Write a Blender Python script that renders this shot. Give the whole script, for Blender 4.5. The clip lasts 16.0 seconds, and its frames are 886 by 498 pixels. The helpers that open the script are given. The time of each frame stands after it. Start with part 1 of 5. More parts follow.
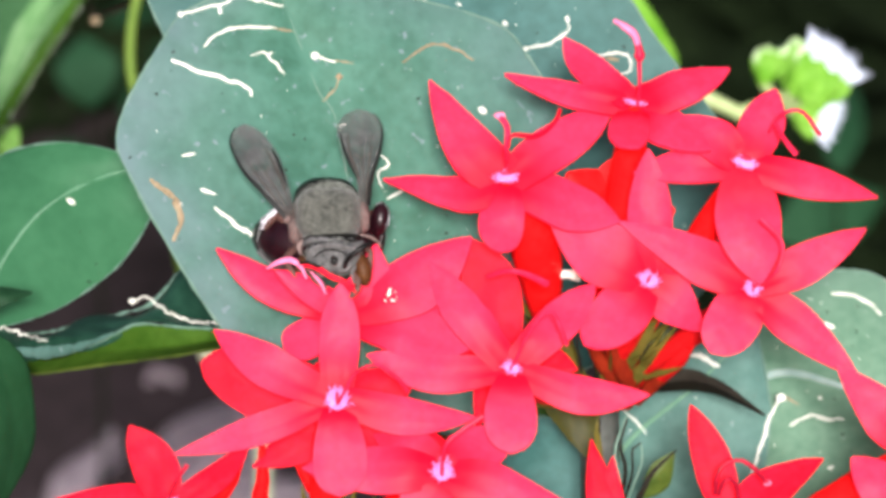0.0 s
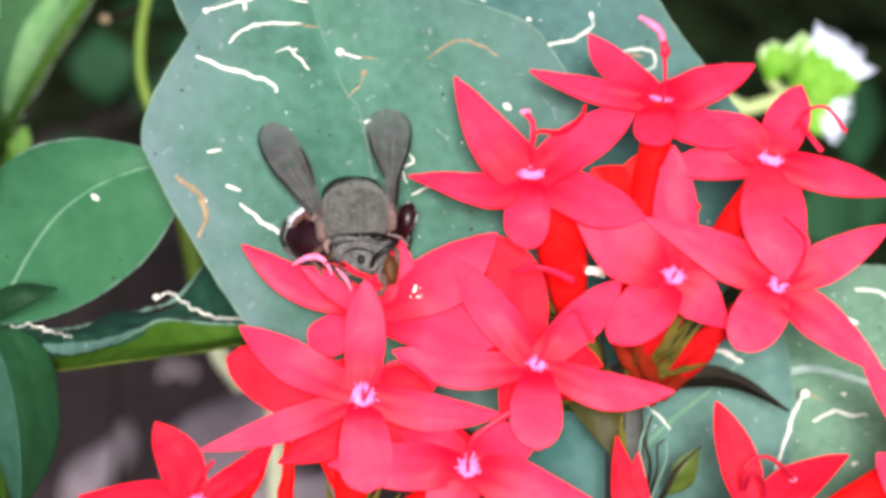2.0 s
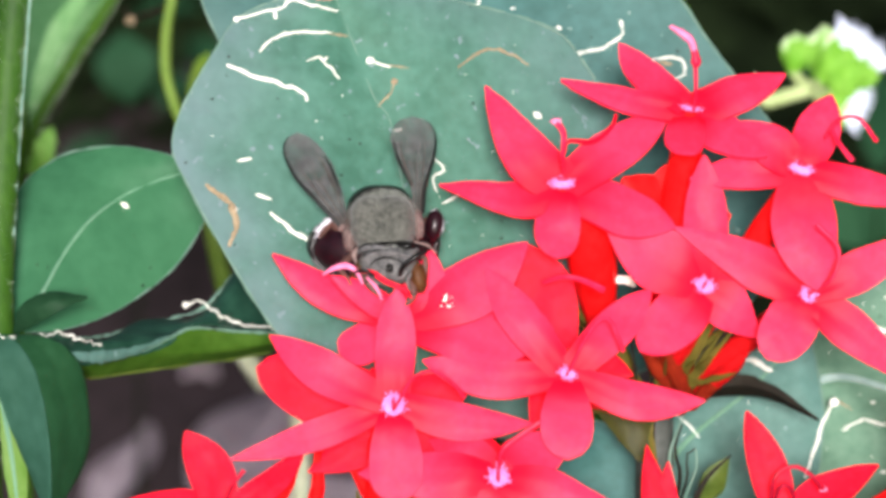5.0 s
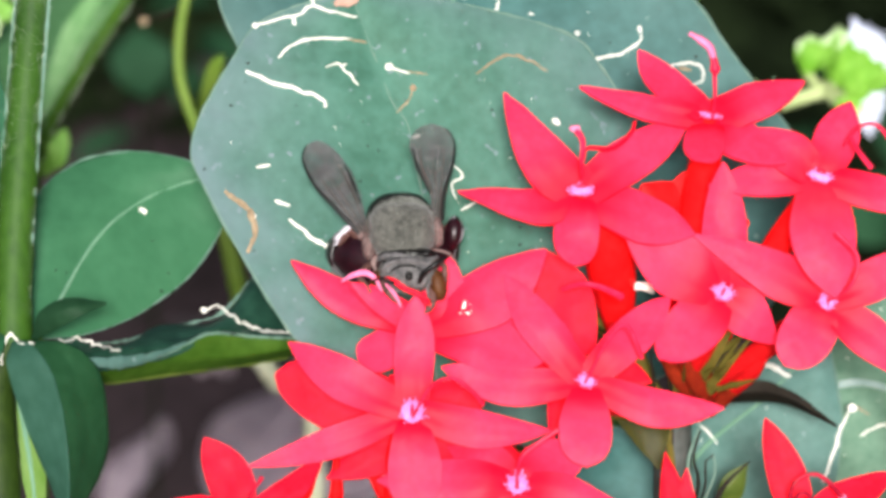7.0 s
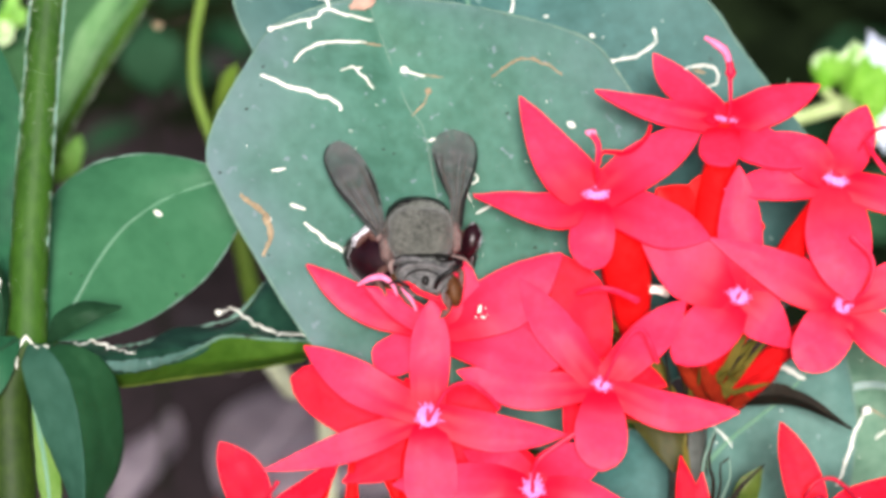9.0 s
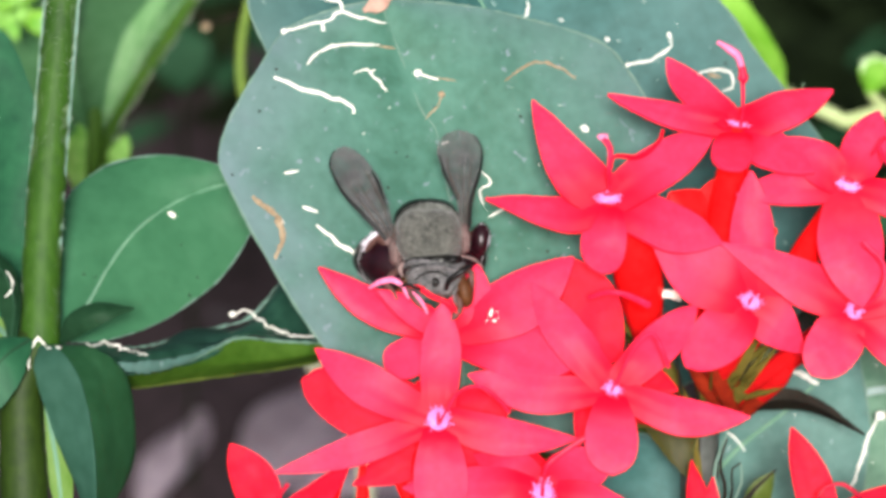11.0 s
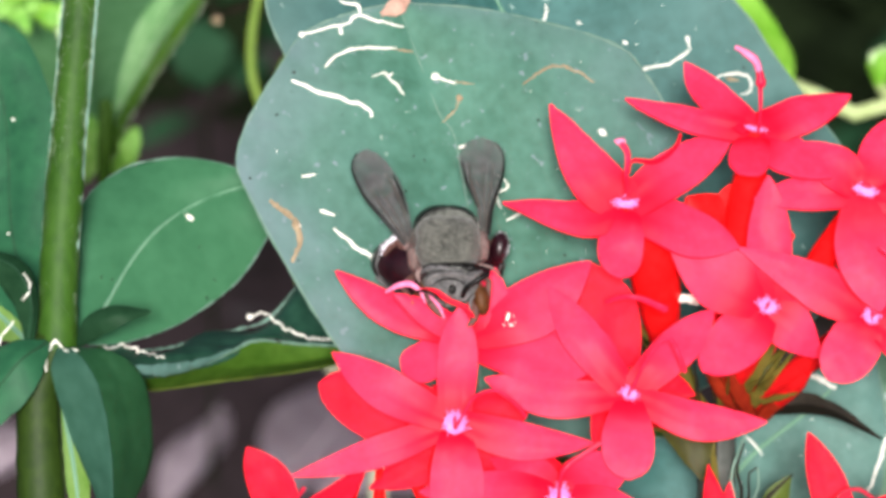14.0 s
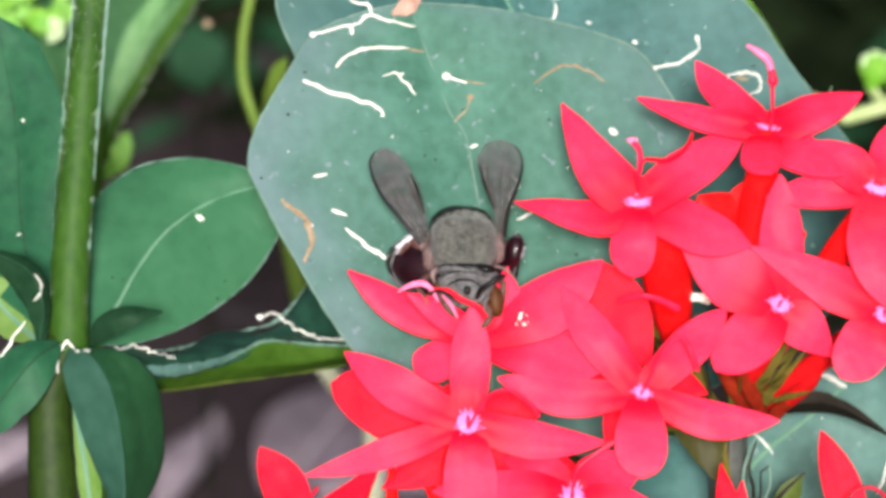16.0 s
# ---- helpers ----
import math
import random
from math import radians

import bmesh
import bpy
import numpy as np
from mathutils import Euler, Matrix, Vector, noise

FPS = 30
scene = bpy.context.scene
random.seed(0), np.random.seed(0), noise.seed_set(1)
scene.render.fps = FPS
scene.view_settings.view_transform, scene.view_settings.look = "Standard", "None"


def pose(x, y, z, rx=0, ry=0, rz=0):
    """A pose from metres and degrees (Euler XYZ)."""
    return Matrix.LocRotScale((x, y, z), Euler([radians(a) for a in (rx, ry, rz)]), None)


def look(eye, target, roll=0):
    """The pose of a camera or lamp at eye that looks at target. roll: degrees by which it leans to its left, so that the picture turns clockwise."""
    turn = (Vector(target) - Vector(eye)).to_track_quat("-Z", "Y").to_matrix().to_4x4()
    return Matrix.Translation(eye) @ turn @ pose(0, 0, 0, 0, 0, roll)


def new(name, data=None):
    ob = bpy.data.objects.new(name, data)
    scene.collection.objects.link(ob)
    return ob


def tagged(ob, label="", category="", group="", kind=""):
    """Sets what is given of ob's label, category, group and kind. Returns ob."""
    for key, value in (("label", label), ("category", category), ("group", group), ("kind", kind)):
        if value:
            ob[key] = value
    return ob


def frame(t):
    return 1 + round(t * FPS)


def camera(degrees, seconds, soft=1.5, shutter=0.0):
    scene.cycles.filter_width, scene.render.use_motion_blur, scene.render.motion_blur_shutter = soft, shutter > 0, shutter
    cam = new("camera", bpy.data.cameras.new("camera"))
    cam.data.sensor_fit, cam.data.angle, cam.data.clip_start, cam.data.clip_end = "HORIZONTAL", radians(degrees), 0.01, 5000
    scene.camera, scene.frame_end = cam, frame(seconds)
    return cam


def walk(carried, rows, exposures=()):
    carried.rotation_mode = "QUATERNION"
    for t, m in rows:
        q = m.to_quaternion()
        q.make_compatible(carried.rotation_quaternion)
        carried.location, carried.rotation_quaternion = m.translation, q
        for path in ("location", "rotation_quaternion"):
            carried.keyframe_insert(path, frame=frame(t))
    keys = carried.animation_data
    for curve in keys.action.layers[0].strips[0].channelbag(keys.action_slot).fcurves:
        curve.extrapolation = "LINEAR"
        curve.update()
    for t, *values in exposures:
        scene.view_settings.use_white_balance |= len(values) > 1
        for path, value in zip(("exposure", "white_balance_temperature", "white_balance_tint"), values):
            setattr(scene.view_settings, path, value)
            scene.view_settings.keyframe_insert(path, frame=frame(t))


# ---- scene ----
from mathutils.bvhtree import BVHTree

# The plan is kept in millimetres in axes that lean with the line of sight:
# x across, y away from the viewer, z up the picture; its origin lies in the flower head.
LEAN, HEIGHT, REACH = 30.0, 0.20, 448.3
PLAN = Matrix.Translation((0, 0, HEIGHT)) @ Matrix.Rotation(radians(-LEAN), 4, "X")


def world_of(p):
    return PLAN @ (Vector(p) / 1000)


# ---- camera: a hand-held long lens, swaying by a centimetre ----
cam = camera(9.0, 16.0, soft=3.8)
cam.data.dof.use_dof = True
cam.data.dof.focus_distance = 0.450
cam.data.dof.aperture_fstop = 54.0
# seconds, sway of the eye (across, up), point of the flower plane it looks at (across, up)
SWAY = [
    (0.0, (5.40, -6.00), (7.20, -1.32)),
    (0.5, (4.87, -5.89), (6.67, -1.44)),
    (1.0, (4.32, -5.79), (6.14, -1.53)),
    (1.5, (3.80, -5.68), (5.65, -1.60)),
    (2.0, (3.36, -5.55), (5.17, -1.61)),
    (2.5, (3.01, -5.41), (4.74, -1.56)),
    (3.0, (2.72, -5.26), (4.35, -1.50)),
    (3.5, (2.47, -5.07), (3.95, -1.41)),
    (4.0, (2.25, -4.80), (3.54, -1.23)),
    (6.5, (1.55, -2.40), (1.62, -0.42)),
    (7.0, (1.20, -1.90), (1.24, -0.31)),
    (7.5, (0.71, -1.37), (0.88, -0.23)),
    (8.0, (0.24, -0.85), (0.54, -0.16)),
    (8.5, (-0.05, -0.38), (0.24, -0.08)),
    (9.0, (0.00, 0.00), (-0.00, 0.00)),
    (11.5, (4.20, 0.90), (-1.08, 0.32)),
    (12.0, (5.04, 1.21), (-1.25, 0.39)),
    (12.5, (5.62, 1.50), (-1.48, 0.49)),
    (13.0, (5.49, 1.68), (-1.73, 0.52)),
    (13.5, (4.80, 1.79), (-2.02, 0.55)),
    (14.0, (3.86, 1.83), (-2.29, 0.57)),
    (14.5, (3.00, 1.80), (-2.57, 0.58)),
    (15.0, (2.27, 1.69), (-2.87, 0.58)),
    (15.5, (1.51, 1.52), (-3.10, 0.55)),
    (16.0, (0.75, 1.35), (-3.27, 0.52)),
]
walk(cam, [(t, look(world_of((e[0], -REACH, e[1])), world_of((a[0], 0, a[1])))) for t, e, a in SWAY],
     exposures=[(0, 1.06), (4, 1.05), (8, 1.01), (16, 1.0)])

# ---- light: bright hazy sky, soft sun behind the viewer ----
SUN_UP, SUN_TURN = 31.5, 179.3
world = bpy.data.worlds.new("sky")
scene.world = world
world.use_nodes = True
wn = world.node_tree
sky = wn.nodes.new("ShaderNodeTexSky")
sky.sky_type, sky.sun_disc = "NISHITA", False
sky.sun_elevation, sky.sun_rotation = radians(SUN_UP), radians(SUN_TURN)
sky.dust_density, sky.air_density = 3.0, 1.0
wn.nodes["Background"].inputs["Strength"].default_value = 0.05
wn.links.new(sky.outputs["Color"], wn.nodes["Background"].inputs["Color"])
sun = new("sun", bpy.data.lights.new("sun", "SUN"))
sun.data.energy, sun.data.angle, sun.data.color = 4.2, radians(9), (1.0, 0.96, 0.945)
sun_from = Vector((math.sin(radians(SUN_TURN)) * math.cos(radians(SUN_UP)),
                   math.cos(radians(SUN_TURN)) * math.cos(radians(SUN_UP)), math.sin(radians(SUN_UP))))
sun.matrix_world = look(sun_from * 3, (0, 0, 0))


# ---- materials ----
def surface(name, base, second, scale=200.0, rough=0.5, bump=0.1, fine=900.0, through_light=0.0, spots=None,
            sheen=0.0, spec=0.16, metal=0.0, coat=0.0, stretch=(1, 1, 1), along=None, bloom=None):
    """A two-scale surface: broad drift between two colours, fine grain, relief; spots: (colour, scale, threshold)."""
    mat = bpy.data.materials.new(name)
    mat.use_nodes = True
    nt = mat.node_tree
    b = nt.nodes["Principled BSDF"]
    co = nt.nodes.new("ShaderNodeTexCoord")
    mp = nt.nodes.new("ShaderNodeMapping")
    mp.inputs["Scale"].default_value = stretch
    nt.links.new(co.outputs["Object"], mp.inputs["Vector"])

    def grain(s, detail):
        n = nt.nodes.new("ShaderNodeTexNoise")
        n.inputs["Scale"].default_value, n.inputs["Detail"].default_value = s, detail
        nt.links.new(mp.outputs["Vector"], n.inputs["Vector"])
        return n

    broad, small = grain(scale, 4), grain(fine, 3)
    add = nt.nodes.new("ShaderNodeMath")
    add.operation = "MULTIPLY_ADD"
    add.inputs[1].default_value, add.inputs[2].default_value = 0.5, 0.0
    nt.links.new(small.outputs["Fac"], add.inputs[0])
    half = nt.nodes.new("ShaderNodeMath")
    half.operation = "MULTIPLY_ADD"
    half.inputs[1].default_value = 0.5
    nt.links.new(broad.outputs["Fac"], half.inputs[0])
    nt.links.new(add.outputs[0], half.inputs[2])
    ramp = nt.nodes.new("ShaderNodeValToRGB")
    ramp.color_ramp.elements[0].position, ramp.color_ramp.elements[1].position = 0.36, 0.64
    ramp.color_ramp.elements[0].color, ramp.color_ramp.elements[1].color = (*base, 1), (*second, 1)
    nt.links.new(half.outputs[0], ramp.inputs["Fac"])
    colour = ramp.outputs["Color"]
    if spots:
        tint, s, cut = spots
        v = grain(s, 2)
        r2 = nt.nodes.new("ShaderNodeValToRGB")
        r2.color_ramp.elements[0].position, r2.color_ramp.elements[1].position = cut, cut + 0.03
        nt.links.new(v.outputs["Fac"], r2.inputs["Fac"])
        mix = nt.nodes.new("ShaderNodeMixRGB")
        mix.inputs["Color2"].default_value = (*tint, 1)
        nt.links.new(r2.outputs["Color"], mix.inputs["Fac"])
        nt.links.new(colour, mix.inputs["Color1"])
        colour = mix.outputs["Color"]
    if bloom:
        # waxy bluish bloom that grows towards the margin
        at = nt.nodes.new("ShaderNodeAttribute")
        at.attribute_name = "bloom"
        patchy = nt.nodes.new("ShaderNodeMath")
        patchy.operation = "MULTIPLY"
        nt.links.new(at.outputs["Fac"], patchy.inputs[0])
        nt.links.new(broad.outputs["Fac"], patchy.inputs[1])
        mix = nt.nodes.new("ShaderNodeMixRGB")
        mix.inputs["Color2"].default_value = (*bloom, 1)
        nt.links.new(patchy.outputs[0], mix.inputs["Fac"])
        nt.links.new(colour, mix.inputs["Color1"])
        colour = mix.outputs["Color"]
    if along:
        # deeper pigment towards the throat
        at = nt.nodes.new("ShaderNodeAttribute")
        at.attribute_name = "along"
        r3 = nt.nodes.new("ShaderNodeValToRGB")
        r3.color_ramp.elements[0].position, r3.color_ramp.elements[1].position = 0.14, 0.46
        r3.color_ramp.elements[0].color, r3.color_ramp.elements[1].color = (1, 1, 1, 1), (0, 0, 0, 1)
        nt.links.new(at.outputs["Fac"], r3.inputs["Fac"])
        mix = nt.nodes.new("ShaderNodeMixRGB")
        mix.inputs["Color2"].default_value = (*along, 1)
        nt.links.new(r3.outputs["Color"], mix.inputs["Fac"])
        nt.links.new(colour, mix.inputs["Color1"])
        colour = mix.outputs["Color"]
    nt.links.new(colour, b.inputs["Base Color"])
    b.inputs["Roughness"].default_value = rough
    b.inputs["Metallic"].default_value = metal
    b.inputs["Specular IOR Level"].default_value = spec
    b.inputs["Sheen Weight"].default_value = sheen
    b.inputs["Coat Weight"].default_value = coat
    bp = nt.nodes.new("ShaderNodeBump")
    bp.inputs["Strength"].default_value, bp.inputs["Distance"].default_value = bump, 0.0002
    nt.links.new(half.outputs[0], bp.inputs["Height"])
    nt.links.new(bp.outputs["Normal"], b.inputs["Normal"])
    if through_light:
        tr = nt.nodes.new("ShaderNodeBsdfTranslucent")
        nt.links.new(colour, tr.inputs["Color"])
        ms = nt.nodes.new("ShaderNodeMixShader")
        ms.inputs["Fac"].default_value = through_light
        nt.links.new(b.outputs["BSDF"], ms.inputs[1])
        nt.links.new(tr.outputs["BSDF"], ms.inputs[2])
        nt.links.new(ms.outputs["Shader"], nt.nodes["Material Output"].inputs["Surface"])
    return mat


PETAL = surface("red_petal", (0.9550, 0.0200, 0.0690), (0.9800, 0.0325, 0.0990), 110, 0.55, 0.22, 1800, 0.26, spec=0.2, along=(0.86, 0.002, 0.026))
PETAL_DEEP = surface("deep_red_petal", (0.93, 0.006, 0.026), (0.96, 0.013, 0.046), 250, 0.55, 0.4, 1800, 0.42, spec=0.1)
TUBE = surface("red_tube", (0.86, 0.003, 0.005), (0.94, 0.010, 0.012), 250, 0.5, 0.3, 1500, 0.10, spec=0.1)
THROAT = surface("throat_hair", (0.6497, 0.1405, 0.3974), (0.6858, 0.2439, 0.5420), 1200, 0.7, 0.5, 3000, 0.1)
TUBE_BROWN = surface("brownish_red_tube", (0.15, 0.010, 0.004), (0.24, 0.020, 0.006), 250, 0.55, 0.3, 1500, 0.05, spec=0.1)
# red of buds and tubes under the petals, darkened to hold the shade there
RED_SHADED = surface("red_shade_tone", (0.36, 0.003, 0.005), (0.50, 0.007, 0.009), 250, 0.5, 0.3, 1500, 0.05, spec=0.1)
PETAL_PALE = surface("pale_petal_fold", (0.80, 0.14, 0.30), (0.86, 0.24, 0.42), 500, 0.55, 0.3, 1800, 0.2, spec=0.3)
STYLE_DARK = surface("style_crimson", (0.2600, 0.0040, 0.0180), (0.4200, 0.0090, 0.0350), 500, 0.5, 0.2, 1500)
STYLE = surface("style_pink", (0.5000, 0.0050, 0.0300), (0.6400, 0.0200, 0.0700), 500, 0.5, 0.2, 1500)
LEAF = surface("leaf_sage", (0.0340, 0.1030, 0.0690), (0.0590, 0.1540, 0.1130), 230, 0.6, 0.7, 900, 0.08,
               spots=((0.13, 0.185, 0.19), 1300, 0.675), bloom=(0.118, 0.160, 0.182), spec=0.18)
LEAF_EDGE = surface("leaf_rim", (0.0858, 0.1584, 0.1188), (0.1320, 0.2046, 0.1650), 400, 0.6, 0.2, 1200)
LEAF_BLUE = surface("leaf_blue_green", (0.0210, 0.0752, 0.0660), (0.0427, 0.1221, 0.1120), 90, 0.6, 0.3, 900, 0.06,
                    spots=((0.20, 0.29, 0.26), 800, 0.72), bloom=(0.09, 0.15, 0.14), spec=0.18)
LEAF_PALE = surface("leaf_pale_sage", (0.0680, 0.1460, 0.0920), (0.1230, 0.2220, 0.1500), 90, 0.6, 0.3, 900, 0.06,
                    spots=((0.24, 0.31, 0.26), 800, 0.70), bloom=(0.11, 0.18, 0.14), spec=0.18)
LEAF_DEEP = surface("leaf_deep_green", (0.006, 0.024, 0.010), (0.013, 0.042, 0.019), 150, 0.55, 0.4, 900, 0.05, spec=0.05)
LEAF_WAX = surface("leaf_wax", (0.0550, 0.1220, 0.1000), (0.0850, 0.1680, 0.1450), 110, 0.6, 0.6, 900, 0.06, spots=((0.14, 0.21, 0.20), 1200, 0.70), spec=0.18)
LEAF_MID = surface("leaf_mid", (0.0088, 0.0370, 0.0167), (0.0213, 0.0662, 0.0334), 120, 0.6, 0.35, 900, 0.06, spec=0.18)
LEAF_GREEN = surface("leaf_green", (0.0240, 0.1010, 0.0450), (0.0350, 0.1260, 0.0590), 60, 0.6, 0.35, 900, 0.10, spec=0.18)
LEAF_DARK = surface("leaf_dark", (0.0083, 0.0523, 0.0240), (0.0166, 0.0871, 0.0376), 120, 0.6, 0.3, 900, 0.06, spec=0.18)
LEAF_UNDER = surface("leaf_under", (0.030, 0.085, 0.0050), (0.058, 0.130, 0.0130), 200, 0.6, 0.3, 900, 0.3, spec=0.2)
LEAF_LIME = surface("leaf_lime", (0.0899, 0.1887, 0.0270), (0.1438, 0.2471, 0.0629), 120, 0.6, 0.25, 900, 0.2, spec=0.18)
MIDRIB = surface("midrib", (0.1040, 0.2160, 0.1360), (0.1440, 0.2640, 0.1760), 300, 0.5, 0.2, 1200)
STEM = surface("stem_green", (0.0125, 0.0450, 0.0028), (0.0265, 0.0760, 0.0062), 260, 0.6, 0.4, 1500, stretch=(1, 1, 0.3), spec=0.18)
STEM_RIDGE = surface("stem_ridge", (0.1200, 0.2050, 0.1250), (0.2100, 0.3000, 0.2100), 500, 0.7, 0.5, 2000)
OLIVE = surface("olive_green", (0.0620, 0.0560, 0.0085), (0.1180, 0.0920, 0.0170), 300, 0.55, 0.3, 1500)
VINE = surface("vine_green", (0.0842, 0.1515, 0.0158), (0.1287, 0.2020, 0.0317), 150, 0.5, 0.3, 900)
VINE_DULL = surface("olive_leaf", (0.030, 0.052, 0.006), (0.075, 0.105, 0.018), 300, 0.5, 0.4, 900)
PALE_STEM = surface("pale_stem", (0.2700, 0.3400, 0.1344), (0.3720, 0.4352, 0.2160), 150, 0.6, 0.3, 900)
PALE_BARK = surface("pale_bark", (0.46, 0.50, 0.33), (0.62, 0.65, 0.48), 150, 0.6, 0.3, 900)
RIDGE_PALE = surface("stem_pale_ridge", (0.085, 0.165, 0.120), (0.150, 0.245, 0.200), 400, 0.7, 0.5, 2000)
LIME_BRIGHT = surface("leaf_bright_lime", (0.075, 0.26, 0.015), (0.24, 0.46, 0.10), 260, 0.55, 0.5, 900, 0.2, spec=0.2)
RIB_WHITE = surface("whitish_midrib", (0.22, 0.31, 0.28), (0.34, 0.43, 0.40), 300, 0.6, 0.3, 1200)
LEAF_NIGHT = surface("leaf_blue_black_green", (0.0060, 0.0290, 0.0170), (0.0170, 0.0600, 0.0370), 220, 0.5, 0.5, 900, 0.05, spec=0.25)
# one folded leaf in two tones: shade and bluish sky sheen painted as colour
LEAF_FOLD_SHADE = surface("leaf_fold_shade_tone", (0.0070, 0.0420, 0.0130), (0.0140, 0.0620, 0.0240), 120, 0.55, 0.35, 900, 0.06, spec=0.3)
LEAF_FOLD_SHEEN = surface("leaf_fold_sheen_tone", (0.0140, 0.0560, 0.0340), (0.0260, 0.0800, 0.0540), 120, 0.55, 0.35, 900, 0.06, spec=0.3)
HAIR = surface("plant_hair", (0.45, 0.52, 0.42), (0.6, 0.66, 0.56), 500, 0.7, 0.1, 900)
FIBRE = surface("fibre_white", (0.6415, 0.6251, 0.5428), (0.7238, 0.7155, 0.6580), 700, 0.6, 0.4, 2500)
FIBRE_TAN = surface("fibre_tan", (0.1900, 0.1350, 0.0800), (0.3300, 0.2550, 0.1650), 700, 0.65, 0.4, 2500)
DRY = surface("dry_leaf_brown", (0.0070, 0.0052, 0.0034), (0.0170, 0.0135, 0.0090), 250, 0.7, 0.4, 1200, spec=0.1)
FUZZ = surface("bee_fuzz", (0.0300, 0.0310, 0.0270), (0.1100, 0.1090, 0.0950), 420, 0.9, 0.9, 3000, sheen=0.2)
FACE = surface("bee_face", (0.0273, 0.0273, 0.0287), (0.1358, 0.1297, 0.1297), 900, 0.8, 0.7, 3000)
SHELL = surface("bee_shell", (0.0070, 0.0016, 0.0030), (0.0170, 0.0032, 0.0056), 500, 0.3, 0.3, 2500, coat=0.08, spec=0.25)
BLACK = surface("bee_black", (0.0030, 0.0030, 0.0030), (0.0075, 0.0065, 0.0060), 800, 0.35, 0.2, 2500, spec=0.15)
EYE = surface("bee_eye", (0.0340, 0.0110, 0.0034), (0.0800, 0.0290, 0.0085), 900, 0.55, 0.4, 4000)
LIMB = surface("bee_leg", (0.05, 0.022, 0.018), (0.12, 0.06, 0.05), 900, 0.6, 0.4, 2500)
HAIR_GREY = surface("bee_hair", (0.0700, 0.0740, 0.0640), (0.2150, 0.2220, 0.2000), 900, 0.8, 0.1, 2500)
HAIR_TAN = surface("bee_tan_hair", (0.1100, 0.0715, 0.0660), (0.1980, 0.1375, 0.1265), 900, 0.8, 0.1, 2500)
FACE_PALE = surface("bee_face_pale", (0.0550, 0.0520, 0.0520), (0.1500, 0.1420, 0.1420), 900, 0.8, 0.4, 2500)
HAIR_PALE = surface("bee_pale_hair", (0.40, 0.38, 0.42), (0.56, 0.53, 0.58), 900, 0.8, 0.1, 2500)
VEIN = surface("wing_vein", (0.030, 0.024, 0.020), (0.06, 0.048, 0.04), 900, 0.5, 0.1, 2500)
FLORET = surface("floret_white", (0.6560, 0.7052, 0.8460), (0.7216, 0.7740, 0.8930), 400, 0.7, 0.2, 1500, 0.2)
STALK = surface("stalk_grey_green", (0.0400, 0.0460, 0.0400), (0.0700, 0.0760, 0.0680), 300, 0.6, 0.3, 1500)
OLIVE_DARK = surface("dark_olive", (0.020, 0.021, 0.001), (0.038, 0.036, 0.002), 300, 0.55, 0.3, 1500)
STEM_DEEP = surface("stem_deep_green", (0.020, 0.060, 0.004), (0.036, 0.088, 0.008), 180, 0.6, 0.4, 1500, spec=0.12)
LEAF_FRESH = surface("leaf_fresh", (0.0320, 0.1040, 0.0340), (0.0630, 0.1530, 0.0640), 120, 0.6, 0.3, 900, 0.15, spec=0.18)
LEAF_STREAK = surface("leaf_pale_streak", (0.115, 0.260, 0.095), (0.200, 0.355, 0.165), 120, 0.6, 0.3, 900, 0.2, spec=0.18)
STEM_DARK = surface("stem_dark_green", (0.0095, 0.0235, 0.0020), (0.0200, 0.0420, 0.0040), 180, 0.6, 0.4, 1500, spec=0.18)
DRY_PINK = surface("withered_pink", (0.26, 0.15, 0.115), (0.42, 0.27, 0.21), 500, 0.7, 0.4, 1500)
BUD = surface("bud_green", (0.1000, 0.2700, 0.0160), (0.1900, 0.3900, 0.0500), 180, 0.6, 0.4, 900, 0.1)
BUD_PALE = surface("bud_pale", (0.34, 0.52, 0.20), (0.56, 0.70, 0.42), 260, 0.6, 0.4, 900, 0.1)
SOIL = surface("soil", (0.0145, 0.0100, 0.0103), (0.0400, 0.0270, 0.0300), 22, 0.95, 0.8, 220, spots=((0.05, 0.042, 0.045), 60, 0.64), spec=0.2)
LITTER = surface("litter_grey", (0.3000, 0.2400, 0.2700), (0.5200, 0.4400, 0.4900), 60, 0.9, 0.6, 400)
# near-black weed green holds the background shade in its colour; the second is its lit copy
WEED_SHADE = surface("weed_leaf_shade_tone", (0.0030, 0.0066, 0.0016), (0.0068, 0.0132, 0.0034), 60, 0.85, 0.3, 500, 0.05, spec=0.1)
WEED_LIT = surface("weed_leaf_lit_tone", (0.0100, 0.0400, 0.0170), (0.0170, 0.0560, 0.0260), 60, 0.7, 0.3, 500, 0.05, spec=0.08)


